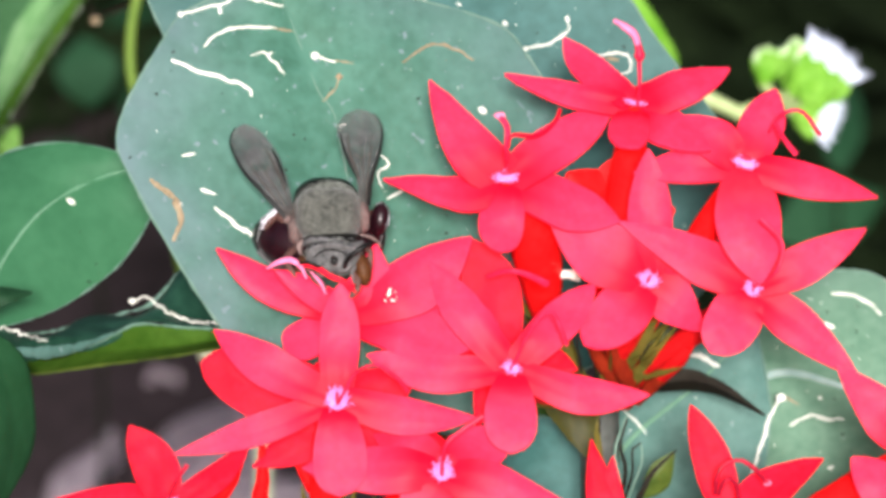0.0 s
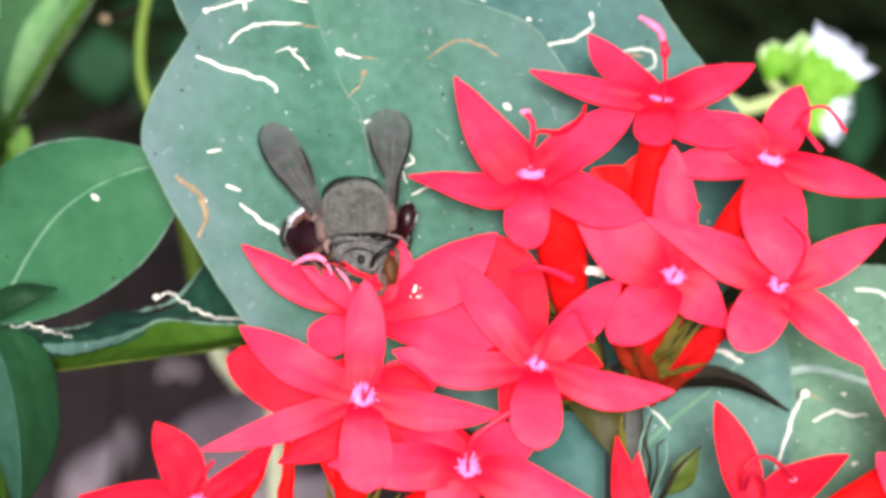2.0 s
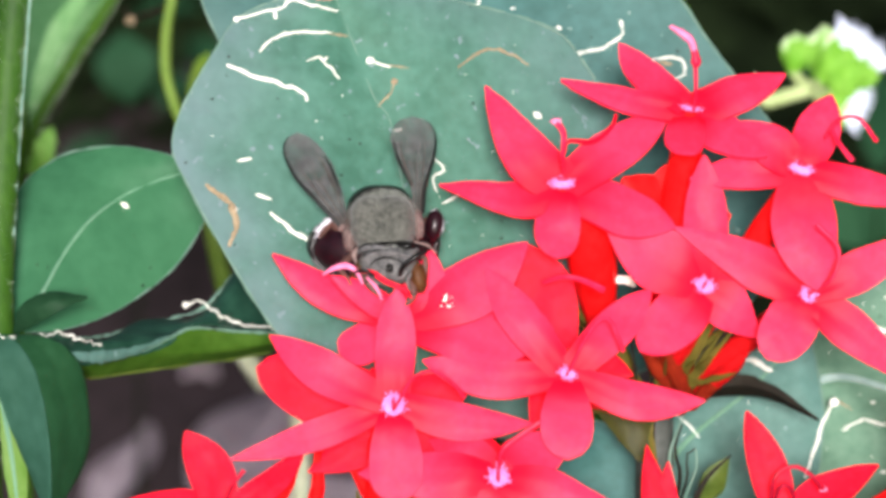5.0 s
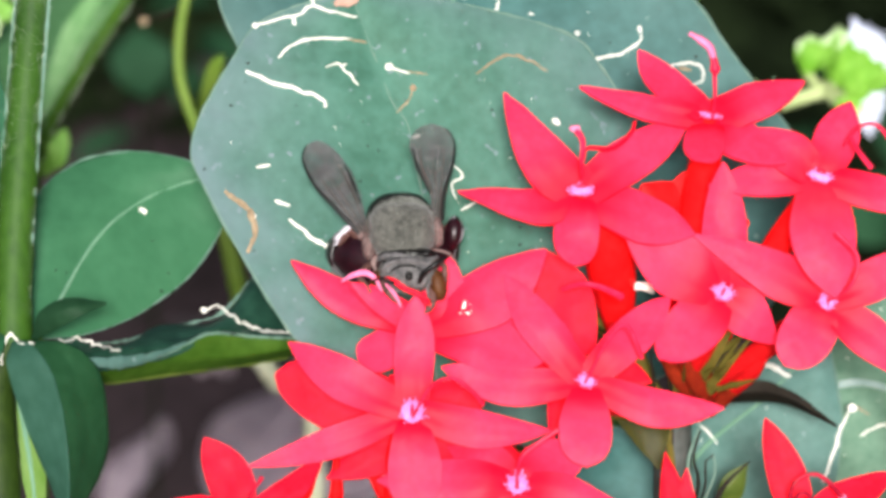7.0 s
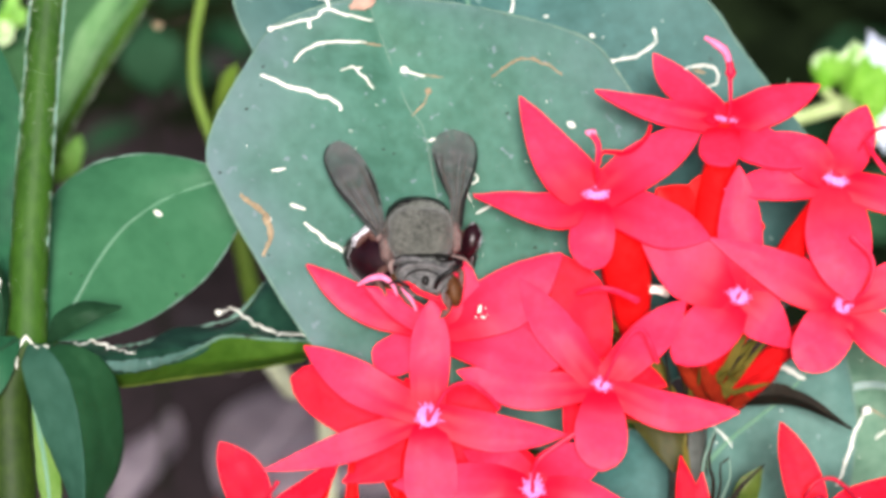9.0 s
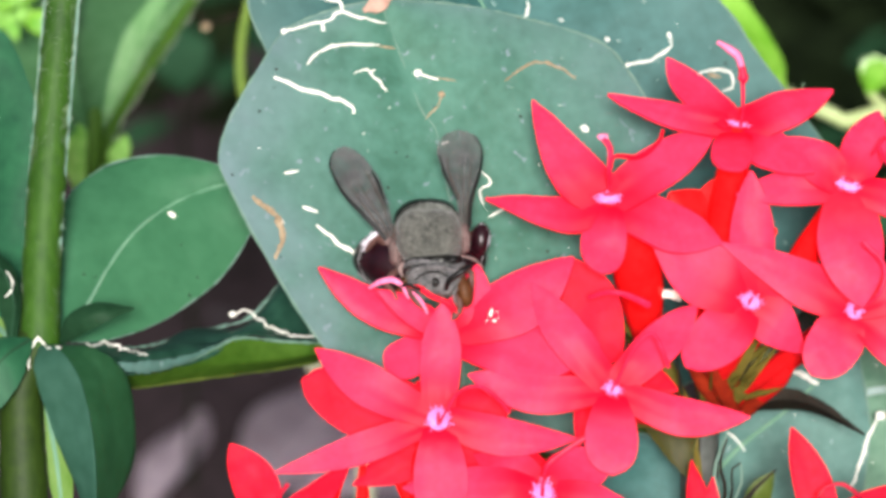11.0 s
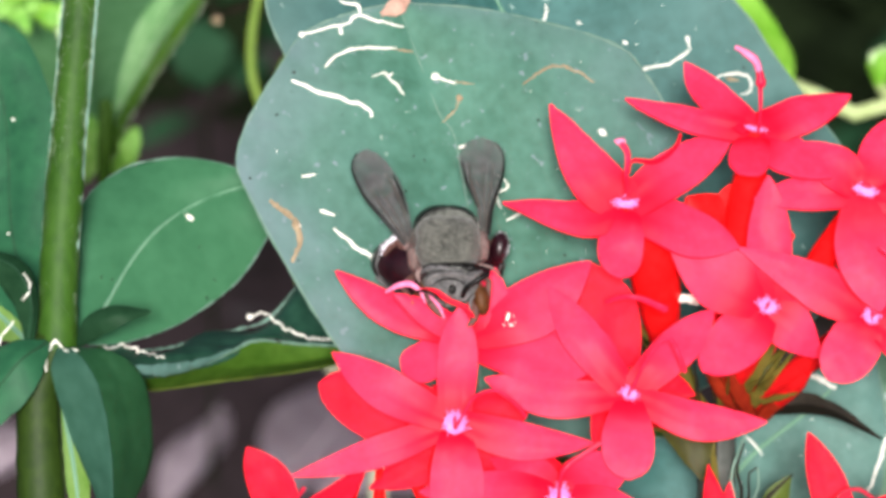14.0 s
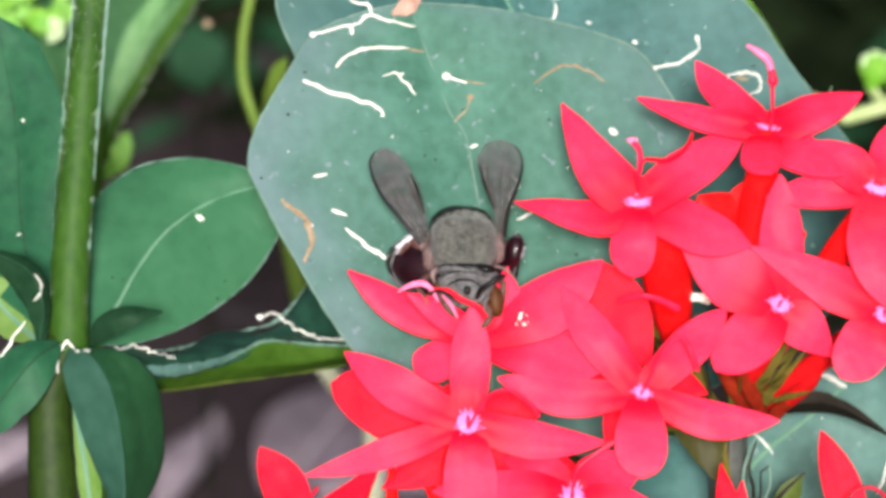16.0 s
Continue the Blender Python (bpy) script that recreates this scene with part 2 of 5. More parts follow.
def wing_material():
    mat = surface("wing_film", (0.037, 0.036, 0.037), (0.105, 0.102, 0.103), 300, 0.7, 0.3, 1800, spec=0.15)
    nt = mat.node_tree
    clear = nt.nodes.new("ShaderNodeBsdfTransparent")
    ms = nt.nodes.new("ShaderNodeMixShader")
    film = nt.nodes.new("ShaderNodeTexNoise")
    film.inputs["Scale"].default_value, film.inputs["Detail"].default_value = 700, 4
    co = nt.nodes.new("ShaderNodeTexCoord")
    nt.links.new(co.outputs["Object"], film.inputs["Vector"])
    span = nt.nodes.new("ShaderNodeMapRange")
    span.inputs["From Min"].default_value, span.inputs["From Max"].default_value = 0.35, 0.65
    span.inputs["To Min"].default_value, span.inputs["To Max"].default_value = 0.26, 0.64
    nt.links.new(film.outputs["Fac"], span.inputs["Value"])
    nt.links.new(span.outputs["Result"], ms.inputs["Fac"])
    nt.links.new(clear.outputs["BSDF"], ms.inputs[1])
    nt.links.new(nt.nodes["Principled BSDF"].outputs["BSDF"], ms.inputs[2])
    nt.links.new(ms.outputs["Shader"], nt.nodes["Material Output"].inputs["Surface"])
    return mat


WING = wing_material()

# ---- builders (plan millimetres) ----
BASE_OF = {}


def thing(name, at, label, category, group="", kind=""):
    """An empty at its base (plan mm), to carry parts."""
    ob = new(name)
    ob.location = world_of(at)
    ob.empty_display_size = 0.005
    BASE_OF[ob.name] = ob.location.copy()
    return tagged(ob, label, category, group, kind)


def finish(name, bm, material, shift):
    for v in bm.verts:
        v.co = world_of(v.co) - shift
    bmesh.ops.recalc_face_normals(bm, faces=bm.faces)
    for f in bm.faces:
        f.smooth = True
    for e in bm.edges:
        if len(e.link_faces) == 2 and e.calc_face_angle(0) > 0.9:
            e.smooth = False
    me = bpy.data.meshes.new(name)
    bm.to_mesh(me)
    bm.free()
    me.materials.append(material)
    return me


def part(name, bm, material, parent, label=""):
    top = parent
    while top.parent:
        top = top.parent
    ob = new(name, finish(name, bm, material, BASE_OF[top.name]))
    ob.parent = parent
    return tagged(ob, label)


def lone(name, bm, material, at, label, category, group="", kind=""):
    """A thing of one mesh."""
    base = world_of(at)
    ob = new(name, finish(name, bm, material, base))
    ob.location = base
    return tagged(ob, label, category, group, kind)


def curve_through(points, n):
    """n + 1 points evenly along a smooth line through the given ones."""
    p = [Vector(q) for q in points]
    if len(p) == 2:
        return [p[0].lerp(p[1], i / n) for i in range(n + 1)]
    p = [p[0] * 2 - p[1]] + p + [p[-1] * 2 - p[-2]]
    out = []
    for k in range(1, len(p) - 2):
        for i in range(24):
            t = i / 24
            a, b, c, d = p[k - 1:k + 3]
            out.append(0.5 * (2 * b + (c - a) * t + (2 * a - 5 * b + 4 * c - d) * t * t + (3 * b - a - 3 * c + d) * t ** 3))
    out.append(p[-2])
    run = [0.0]
    for a, b in zip(out, out[1:]):
        run.append(run[-1] + (b - a).length)
    res, j = [], 0
    for i in range(n + 1):
        s = run[-1] * i / n
        while j < len(run) - 2 and run[j + 1] < s:
            j += 1
        w = (s - run[j]) / max(run[j + 1] - run[j], 1e-9)
        res.append(out[j].lerp(out[j + 1], w))
    return res


def sweep(points, radii, n=14, seg=8, bm=None, flat=1.0, lumps=0.0):
    """A round rod along a smooth line; radii spread evenly along it; flat squeezes it in depth."""
    bm = bm or bmesh.new()
    line = curve_through(points, n)
    rings = []
    side = None
    for i, c in enumerate(line):
        way = (line[min(i + 1, n)] - line[max(i - 1, 0)]).normalized()
        ref = side if side else (Vector((0, 1, 0)) if abs(way.y) < 0.9 else Vector((1, 0, 0)))
        side = (ref - way * ref.dot(way)).normalized()
        other = way.cross(side)
        k = i / n * (len(radii) - 1)
        a = min(int(k), len(radii) - 2)
        r = radii[a] + (radii[a + 1] - radii[a]) * (k - a)
        if lumps:
            r *= 1 + lumps * noise.noise(c * 1.7)
        rings.append([bm.verts.new(c + (side * math.cos(q) * flat + other * math.sin(q)) * r)
                      for q in (2 * math.pi * s / seg for s in range(seg))])
    for a, b in zip(rings, rings[1:]):
        for s in range(seg):
            bm.faces.new((a[s], a[(s + 1) % seg], b[(s + 1) % seg], b[s]))
    bm.faces.new(rings[0][::-1])
    bm.faces.new(rings[-1])
    return bm


def blob(centre, radii, bm=None, turn=None, u=16, v=10, rough=0.0):
    bm = bm or bmesh.new()
    made = bmesh.ops.create_uvsphere(bm, u_segments=u, v_segments=v, radius=1)["verts"]
    m = Matrix.Translation(centre) @ (turn or Matrix()) @ Matrix.Diagonal((*radii, 1))
    for q in made:
        k = 1 + rough * noise.noise(q.co * 2.3 + Vector(centre))
        q.co = m @ (q.co * k)
    return bm


def blade(mid, left, right, n=30, m=9, thick=0.22, puff=0.5, veins=7, wave=0.0, up=(0, -1, 0)):
    """A leaf blade stretched between its midrib and its two margins, quilted between side veins."""
    bm = bmesh.new()
    layer = bm.verts.layers.float.new("bloom")
    cm, cl, cr = curve_through(mid, n), curve_through(left, n), curve_through(right, n)
    up = Vector(up).normalized()
    layers = []
    for deep in ((0.0, thick) if thick else (0.0,)):
        grid = []
        for i in range(n + 1):
            row = []
            s = i / n
            for j in range(-m, m + 1):
                f = j / m
                e = cl[i] if j < 0 else cr[i]
                e = e + (e - cm[i]).normalized() * 0.13 * noise.noise(e * 0.8) * min(1, 8 * s * (1 - s))
                a = abs(f)
                wide = (e - cm[i]).length
                rise = puff * math.sin(math.pi * a) * min(1, wide / 6)
                q = (s * veins + a * 1.3) % 1.0
                rise += 0.10 * abs(math.sin(math.pi * q)) * min(1, wide / 6) * (1 - a)
                rise += wave * math.sin(s * 17 + (2 if j > 0 else 0)) * a * a
                p = cm[i].lerp(e, a)
                p += up * (rise + 0.25 * noise.noise(p * 0.25) + 0.08 * noise.noise(p * 0.9) - deep)
                v = bm.verts.new(p)
                v[layer] = a ** 2.2 * (1.15 if j < 0 else 0.8)
                row.append(v)
            grid.append(row)
        layers.append(grid)
    k = 2 * m
    top = layers[0]
    for i in range(n):
        for j in range(k):
            bm.faces.new((top[i][j], top[i][j + 1], top[i + 1][j + 1], top[i + 1][j]))
    if thick:
        low = layers[1]
        for i in range(n):
            for j in range(k):
                bm.faces.new((low[i][j], low[i + 1][j], low[i + 1][j + 1], low[i][j + 1]))
            for j in (0, k):
                bm.faces.new((top[i][j], top[i + 1][j], low[i + 1][j], low[i][j]))
        for i in (0, n):
            for j in range(k):
                bm.faces.new((top[i][j], top[i][j + 1], low[i][j + 1], low[i][j]))
    return bm


SHEETS = {}


def leaf(parent, key, mid, left, right, material, rim=LEAF_EDGE, rib=MIDRIB, rib_r=0.28, label="", rim_r=0.09, **kw):
    """A leaf with its midrib and pale margin as its parts; its surface is remembered under key."""
    up = Vector(kw.get("up", (0, -1, 0))).normalized()
    bare = blade(mid, left, right, **{**kw, "thick": 0})
    SHEETS[key] = BVHTree.FromBMesh(bare)
    bare.free()
    ob = part("leaf", blade(mid, left, right, **kw), material, parent, label)
    if rib:
        run = [p + up * (0.25 * noise.noise(p * 0.25) + 0.08 * noise.noise(p * 0.9) + 0.02) for p in curve_through(mid, 30)]
        part("midrib", sweep(run, (rib_r, rib_r * 0.7, rib_r * 0.3), 60, 6), rib, ob)
    if rim:
        for edge in (left, right):
            part("margin", sweep(edge, (rim_r, rim_r, rim_r), 90, 5, lumps=1.1), rim, ob)
    return ob


def settle(key, p, lift=0.0):
    """The point of a remembered leaf straight behind or before p, lifted towards the viewer."""
    p = Vector(p)
    hit = SHEETS[key].ray_cast(Vector((p.x, -200, p.z)), Vector((0, 1, 0)))[0]
    if hit is None:
        hit = SHEETS[key].find_nearest(p)[0]
        hit = Vector((p.x, hit.y, p.z))
    return hit + Vector((0, -lift, 0))


def petal_mesh(c, tip, wide, face, arch=0.5, cup=0.2, blunt=1.4, start=0.45, rows=18, cols=4, bow=None, peak=0.36, waist=0.62, skew=1.0):
    """A lance-shaped lobe, 0.28 mm thick; along runs from 0 at the throat to 1 at the tip."""
    bm = bmesh.new()
    along = bm.verts.layers.float.new("along")
    c, tip, face = Vector(c), Vector(tip), Vector(face).normalized()
    way = (tip - c).normalized()
    side = way.cross(face).normalized()
    nrm = side.cross(way).normalized()
    a = c + way * start
    seed = c + tip
    bend = 0.5 * noise.noise(seed * 3.1) if bow is None else bow
    layers = []
    for deep in (0.0, 0.28):
        grid = []
        for i in range(rows + 1):
            s = i / rows
            if s < peak:
                w = waist + (1 - waist) * math.sin(s / peak * math.pi / 2)
            else:
                t = (s - peak) / (1 - peak)
                w = max(1 - t ** blunt, 0.0) ** (0.85 if blunt < 2.3 else 0.6)
            w = max(w, 0.04) * wide * 0.475
            mid = a.lerp(tip, s) + nrm * (arch * math.sin(math.pi * s) - 0.35 * (1 - s) ** 8 - deep) + side * bend * math.sin(math.pi * s ** skew)
            row = []
            for j in range(-cols, cols + 1):
                f = j / cols
                p = mid + side * f * w - nrm * cup * f * f * (w / 2.2) - nrm * 0.14 * math.exp(-(f * 5) ** 2) * (1 - s)
                p -= nrm * 0.06 * abs(math.sin(f * 6.3)) * (1 - s)
                p += nrm * 0.45 * noise.noise(p * 0.3 + seed) + nrm * 0.10 * noise.noise(p * 1.1)
                v = bm.verts.new(p)
                v[along] = s
                row.append(v)
            grid.append(row)
        layers.append(grid)
    top, low = layers
    n = 2 * cols
    for i in range(rows):
        for j in range(n):
            bm.faces.new((top[i][j], top[i][j + 1], top[i + 1][j + 1], top[i + 1][j]))
            bm.faces.new((low[i][j], low[i + 1][j], low[i + 1][j + 1], low[i][j + 1]))
        for j in (0, n):
            bm.faces.new((top[i][j], top[i + 1][j], low[i + 1][j], low[i][j]))
    for i in (0, rows):
        for j in range(n):
            bm.faces.new((top[i][j], top[i][j + 1], low[i][j + 1], low[i][j]))
    return bm


def flower(parent, c, tips, foot, face=(0, -1, 0.3), throat=1.35, style=None, squash=1.0, r=1.7, heart=True, via=None, skin=PETAL, tip_r=0.2, tilt=0.0, knob=True, tube=TUBE):
    """A five-lobed tubular flower: tube with its petals, hairy throat and style. tips: (tip, width, blunt, bow, widest at, base)."""
    c, foot, n = Vector(c), Vector(foot), Vector(face).normalized()
    hub, foot = foot, (Vector(via[-1]) if via else c.lerp(foot, 0.7) - n * 0.6)
    bend = [Vector(p) for p in via[:-1]] if via else [c.lerp(foot, 0.45) - n * 1.6, c.lerp(foot, 0.75)]
    ob = part("flower", sweep([c - n * 0.75, c - n * 1.6, *bend, foot],
                              (0.9, r * 0.8, r, r * 0.95, r * 0.75, r * 0.5), 18, 12), tube, parent)
    for k, (tip, wide, *more) in enumerate(tips):
        part("petal", petal_mesh(c, tip, wide, face, arch=0.25 + 0.3 * math.sin(k * 2.1 + c.x), cup=0.2 + 0.25 * math.cos(k + c.z),
                                 blunt=more[0] if more else 1.18, bow=more[1] if len(more) > 1 else None,
                                 peak=more[2] if len(more) > 2 else 0.36, waist=more[3] if len(more) > 3 else 0.62, skew=more[4] if len(more) > 4 else 1.0), skin, ob)
    away = (foot - c).normalized()
    part("calyx", sweep([foot - away * 1.2, foot + away * 0.6, foot.lerp(hub, 0.6), hub], (r * 0.55, r * 0.62, 0.42, 0.4), 12, 8), OLIVE, ob, "olive green calyx and stalk")
    for k in range(4):
        q = k * 1.57 + c.x
        out = (away.orthogonal().normalized() * math.cos(q) + away.cross(away.orthogonal().normalized()) * math.sin(q))
        part("sepal", sweep([foot + away * 0.4 + out * r * 0.5, foot - away * 1.6 + out * r * 0.95, foot - away * 4.2 + out * (r + 0.7)], (0.2, 0.34, 0.05), 8, 5, flat=0.5), OLIVE, ob,
             "narrow olive sepal")
    if heart:
        bm = bmesh.new()
        quarter = n.to_track_quat("Z", "Y").to_matrix().to_4x4() @ Matrix.Rotation(radians(-tilt), 4, "Z")
        random.seed(int(c.x * 10) + 999)
        for k in range(34):
            q, d = random.uniform(0, 6.28), throat * math.sqrt(random.random()) * 0.58
            foot_p = Vector(c) + n * 0.25 + quarter.to_3x3() @ Vector((math.cos(q) * d, math.sin(q) * d * squash, 0))
            reach = random.uniform(0.05, 0.24) * throat
            lean = quarter.to_3x3() @ Vector((math.cos(q) * reach, math.sin(q) * reach * squash, 0))
            sweep([foot_p - n * 0.3, foot_p + n * 0.1 + lean * 0.4, foot_p + n * 0.12 + lean], (0.07 + 0.06 * squash, 0.07, 0.03), 2, 4, bm)
        blob(c + n * 0.05, (throat * 0.5, throat * 0.5 * squash, 0.3), bm, quarter, 12, 6)
        part("throat_hairs", bm, THROAT, ob, "pale pink hairy flower throat")
        if squash < 0.6:
            slit = c + n * 0.3 + quarter.to_3x3() @ Vector((0, throat * 0.36 * squash, 0))
            part("throat_opening", blob(slit, (throat * 0.26, throat * 0.26 * squash, 0.16), None, quarter, 10, 6), STYLE, ob, "dark pink slit of the throat")
        else:
            part("throat_opening", blob(c + n * 0.3, (throat * 0.10, throat * 0.34 * squash, 0.16), None, quarter, 10, 6), STYLE, ob, "dark pink slit of the throat")
    if style:
        part("style", sweep([Vector(p) for p in style], (0.75 * tip_r, 0.7 * tip_r, tip_r), 16, 6), STYLE_DARK if skin is PETAL_DEEP else STYLE, ob, "thin curved pink style")
        if knob and tip_r > 0.2:
            part("stigma", blob(style[-1], (tip_r * 1.5, tip_r, tip_r * 1.1), None, None, 10, 6, 0.4), PETAL_PALE, ob, "pale pink stigma")
    return ob


# ---- ground ----
def ground():
    bm = bmesh.new()
    steps = [-60, -12, -3, -1.0] + [-0.6 + 0.04 * k for k in range(46)] + [1.4, 2, 4, 12, 60]
    xs = [-60, -12, -3, -1.2] + [-0.8 + 0.04 * k for k in range(41)] + [1.2, 3, 12, 60]
    rows = []
    for y in steps:
        rows.append([bm.verts.new((x, y, 0.005 * noise.noise((x * 7, y * 7, 0)) + 0.003 * noise.noise((x * 25, y * 25, 3)))) for x in xs])
    for a, b in zip(rows, rows[1:]):
        for j in range(len(xs) - 1):
            bm.faces.new((a[j], a[j + 1], b[j + 1], b[j])).smooth = True
    me = bpy.data.meshes.new("ground")
    bm.to_mesh(me)
    bm.free()
    me.materials.append(SOIL)
    tagged(new("ground", me), "dark brown damp garden soil with crumbs of litter", "ground", kind="structure")


ground()
UP = PLAN.inverted().to_3x3() @ Vector((0, 0, 1))


def earth(p, deep=4.0):
    """The point of the ground straight below a plan point, a little sunk in."""
    w = world_of(p)
    z = 0.005 * noise.noise((w.x * 7, w.y * 7, 0)) + 0.003 * noise.noise((w.x * 25, w.y * 25, 3))
    return (PLAN.inverted() @ Vector((w.x, w.y, z))) * 1000 - UP * deep


# ---- the pentas plant: red flower heads on three stalks ----
def pentas():
    root = earth((21.2, 30, -16.3))
    plant = thing("pentas_plant", root, "red star-shaped flowers in dense heads on upright green stalks", "flowering plant")
    hub, low, side = Vector((20.2, 16, -13.9)), Vector((-3.2, 12, -27.5)), Vector((27.7, 12, -28.9))
    for head, r in ((hub, 2.0), (low, 1.3), (side, 1.3)):
        part("stalk", sweep([head, head + Vector((0, 3, -14)), head.lerp(root, 0.45) + Vector((0, 6, 0)), root], (r * 0.8, r, r * 1.1, r * 1.3), 20, 10),
             STALK, plant, "grey-green stalk")
    flower(plant, (12.3, 0, 4.3), [((6.2, 2, 12.3), 4.5, 1.45, -0.9, 0.24, 0.95, 0.7), ((2.4, 3, 4.4), 3.6, 1.2, -1.4, 0.22, 0.95, 0.6), ((11.7, -2, -1.6), 3.8, 2.8, 0.1, 0.5, 0.6), ((21.4, 1.6, 0.9), 4.6, 1.7, 0.3, 0.5, 0.8), ((20.8, 3, 9.9), 4.1, 2.0, 0.1, 0.42, 0.75)],
           hub, (0.05, -1, 0.45), 1.85, [(12.3, -1, 5.2), (12.2, -3, 6.6), (12.3, -3, 8.2), (11.7, -3, 9.2)], 0.45, r=2.1, via=((14.2, 5, 0.8), (15.0, 9, -2.7), (15.8, 14, -7.3)), tip_r=0.28)
    flower(plant, (22.6, 2, 10.3), [((17.0, 6, 15.8), 3.1, 2.2, -0.4, 0.45, 0.7), ((12.2, 3, 12.7), 2.4, 1.7, -0.4, 0.4, 0.9), ((30.3, 4, 13.3), 3.8, 1.8, 0.3, 0.34, 1.0), ((21.9, -3, 6.8), 3.4, 3.0, 0.2, 0.5, 0.75), ((28.6, 0, 6.6), 3.9, 1.6, 0.3, 0.4, 0.8)],
           hub, (0, -1, 0.6), 1.45, [(22.8, 2, 10.1), (22.9, 0, 12.0), (22.8, -1, 14.2)], 0.2, r=1.6, tilt=10)
    flower(plant, (31.3, 1, 5.5), [((34.0, 4, 11.5), 3.8, 1.9, 0.1, 0.5, 0.75), ((42.1, 3, 2.8), 3.3, 1.4, 0.3, 0.4, 0.7), ((32.4, -1, -4.2), 5.6, 2.0, 0.2, 0.42, 0.6), ((22.5, 2, 4.7), 3.2, 1.9, 0.2, 0.4, 0.7), ((25.6, 3, 9.4), 3.8)],
           hub, (0.1, -1, 0.35), 1.85, [(33.3, 1, 8.0), (34.3, -1, 9.4), (35.8, -1, 9.5), (37.3, 0, 7.7)], 0.5, r=1.25, tilt=18)
    flower(plant, (31.9, 1, -4.5), [((41.2, 3, 0.3), 3.5, 1.7), ((40.4, 2, -11.6), 3.7, 1.4), ((28.5, 0, -9.6), 4.6, 3.0), ((21.2, 2, 0.9), 4.0), ((33.6, 3, 1.5), 4.0)],
           hub, (0.1, -1, 0.15), 1.3, [(31.9, 1, -4.5), (33.6, -2, -3.2), (34.1, -2, -0.9), (32.4, -2, 1.0)], r=1.05, tube=RED_SHADED)
    flower(plant, (23.7, 2.5, -3.8), [((18.5, 1, -9.0), 4.8, 2.4), ((28.2, 4, -8.0), 4.0), ((15.2, 1.6, 3.0), 5.6, 1.3, -0.7), ((23.6, 1, 6.6), 3.8, 2.2), ((30.3, 5, -0.8), 3.8)],
           hub, (-0.1, -1, 0.2), 1.6, None, 0.75, r=1.15, tilt=25, tube=RED_SHADED)
    flower(plant, (12.6, -1, -10.8), [((23.6, 0, -13.0), 3.3, 1.6, 1.1, 0.5, 0.6), ((12.6, -3, -17.6), 4.4, 2.8, 0.1, 0.55, 0.5), ((1.1, 0, -9.7), 3.3, 2.0, -1.0, 0.5, 0.7), ((19.4, 2, -4.1), 3.5, 1.9, 0.1, 0.52, 0.65), ((6.1, 1, -2.3), 3.4, 1.5, -0.3, 0.55, 0.7)],
           hub, (0, -1, 0.2), 1.35, [(12.7, -1, -10.7), (14.2, -4, -7.6), (15.7, -4, -6.3), (17.0, -3, -9.0)], 0.7, tilt=20)
    flower(plant, (-1.2, -3, -13.2), [((-0.9, -2, -4.0), 3.4, 2.2, 0.0, 0.5, 0.75), ((9.9, -2, -14.7), 3.3, 1.4, 0.7, 0.42, 0.75), ((-1.0, -5, -20.8), 4.5, 2.8, -0.1, 0.6, 0.5), ((-14.3, -1, -17.6), 2.7, 1.4, -0.3, 0.45, 0.7), ((-11.1, 0, -7.7), 3.6, 1.6, -0.5, 0.5, 0.6)],
           low, (0, -1, 0.15), 1.8, [(-1.1, -4, -13.5), (-0.4, -6, -12.2), (0.5, -6.5, -10.9), (2.1, -6, -10.5), (3.7, -5, -11.7), (4.4, -4, -12.6)], tip_r=0.17)
    flower(plant, (-0.9, 3, -14.3), [((-12.2, 3, -10.3), 6.2, 2.4), ((8.8, 3, -18.1), 4.2), ((-8.1, 3, -18.7), 4.4), ((5.4, 3, -10.7), 4.8), ((-3.0, 4, -10.3), 3.4)],
           low, (0, -1, 0.2), heart=False, skin=PETAL_DEEP)
    flower(plant, (-0.9, 1, -6.3), [((-10.8, 0, -1.2), 3.1, 1.6, -0.7, 0.5, 0.7), ((9.5, 2, -0.3), 5.3, 1.7, 1.1, 0.5, 0.6), ((11.7, 3.5, -7.4), 5.4, 2.4, 0.2, 0.6, 0.6), ((-5.6, 2, -9.2), 3.6, 3.0, -0.4, 0.6, 0.6), ((9.3, 1, -9.3), 4.6, 2.0, 0.2, 0.6, 0.6), ((1.9, 2, -0.9), 3.6, 1.5, 1.0, 0.5, 0.8)],
           low, (0, -1, 0.4), 1.2, [(10.8, 0.5, -3.5), (12.2, -1, -3.1), (13.7, -1, -3.3), (15.5, 0, -4.1)], r=1.3, heart=False, tip_r=0.3, knob=False)
    flower(plant, (7.1, -4, -18.9), [((-4.0, -3, -18.6), 4.2, 2.0), ((17.3, -4, -21.7), 4.4), ((12.4, -1, -16.1), 4.4, 2.4), ((1.6, 0, -16.0), 4.0), ((4.4, -4, -25.0), 4.4)],
           low, (0, -1, 0.3), 1.6, [(7.0, -4, -19.4), (7.3, -7, -16.9), (8.5, -7, -15.7), (10.3, -7, -14.5)])
    flower(plant, (-14.5, -1, -21.8), [((-17.7, -1, -15.3), 3.9, 2.2, 0.35), ((-8.3, 1, -16.7), 2.5, 2.0, 0.6), ((-23.9, 0, -21.2), 3.8), ((-10.1, 0, -26.5), 4.0), ((-18.2, 0, -28.3), 4.0)],
           low, (0, -1, 0.4), 1.3, [(-14.6, -2, -21.0), (-13.9, -4, -19.6), (-13.0, -4, -18.3)], skin=PETAL_DEEP)
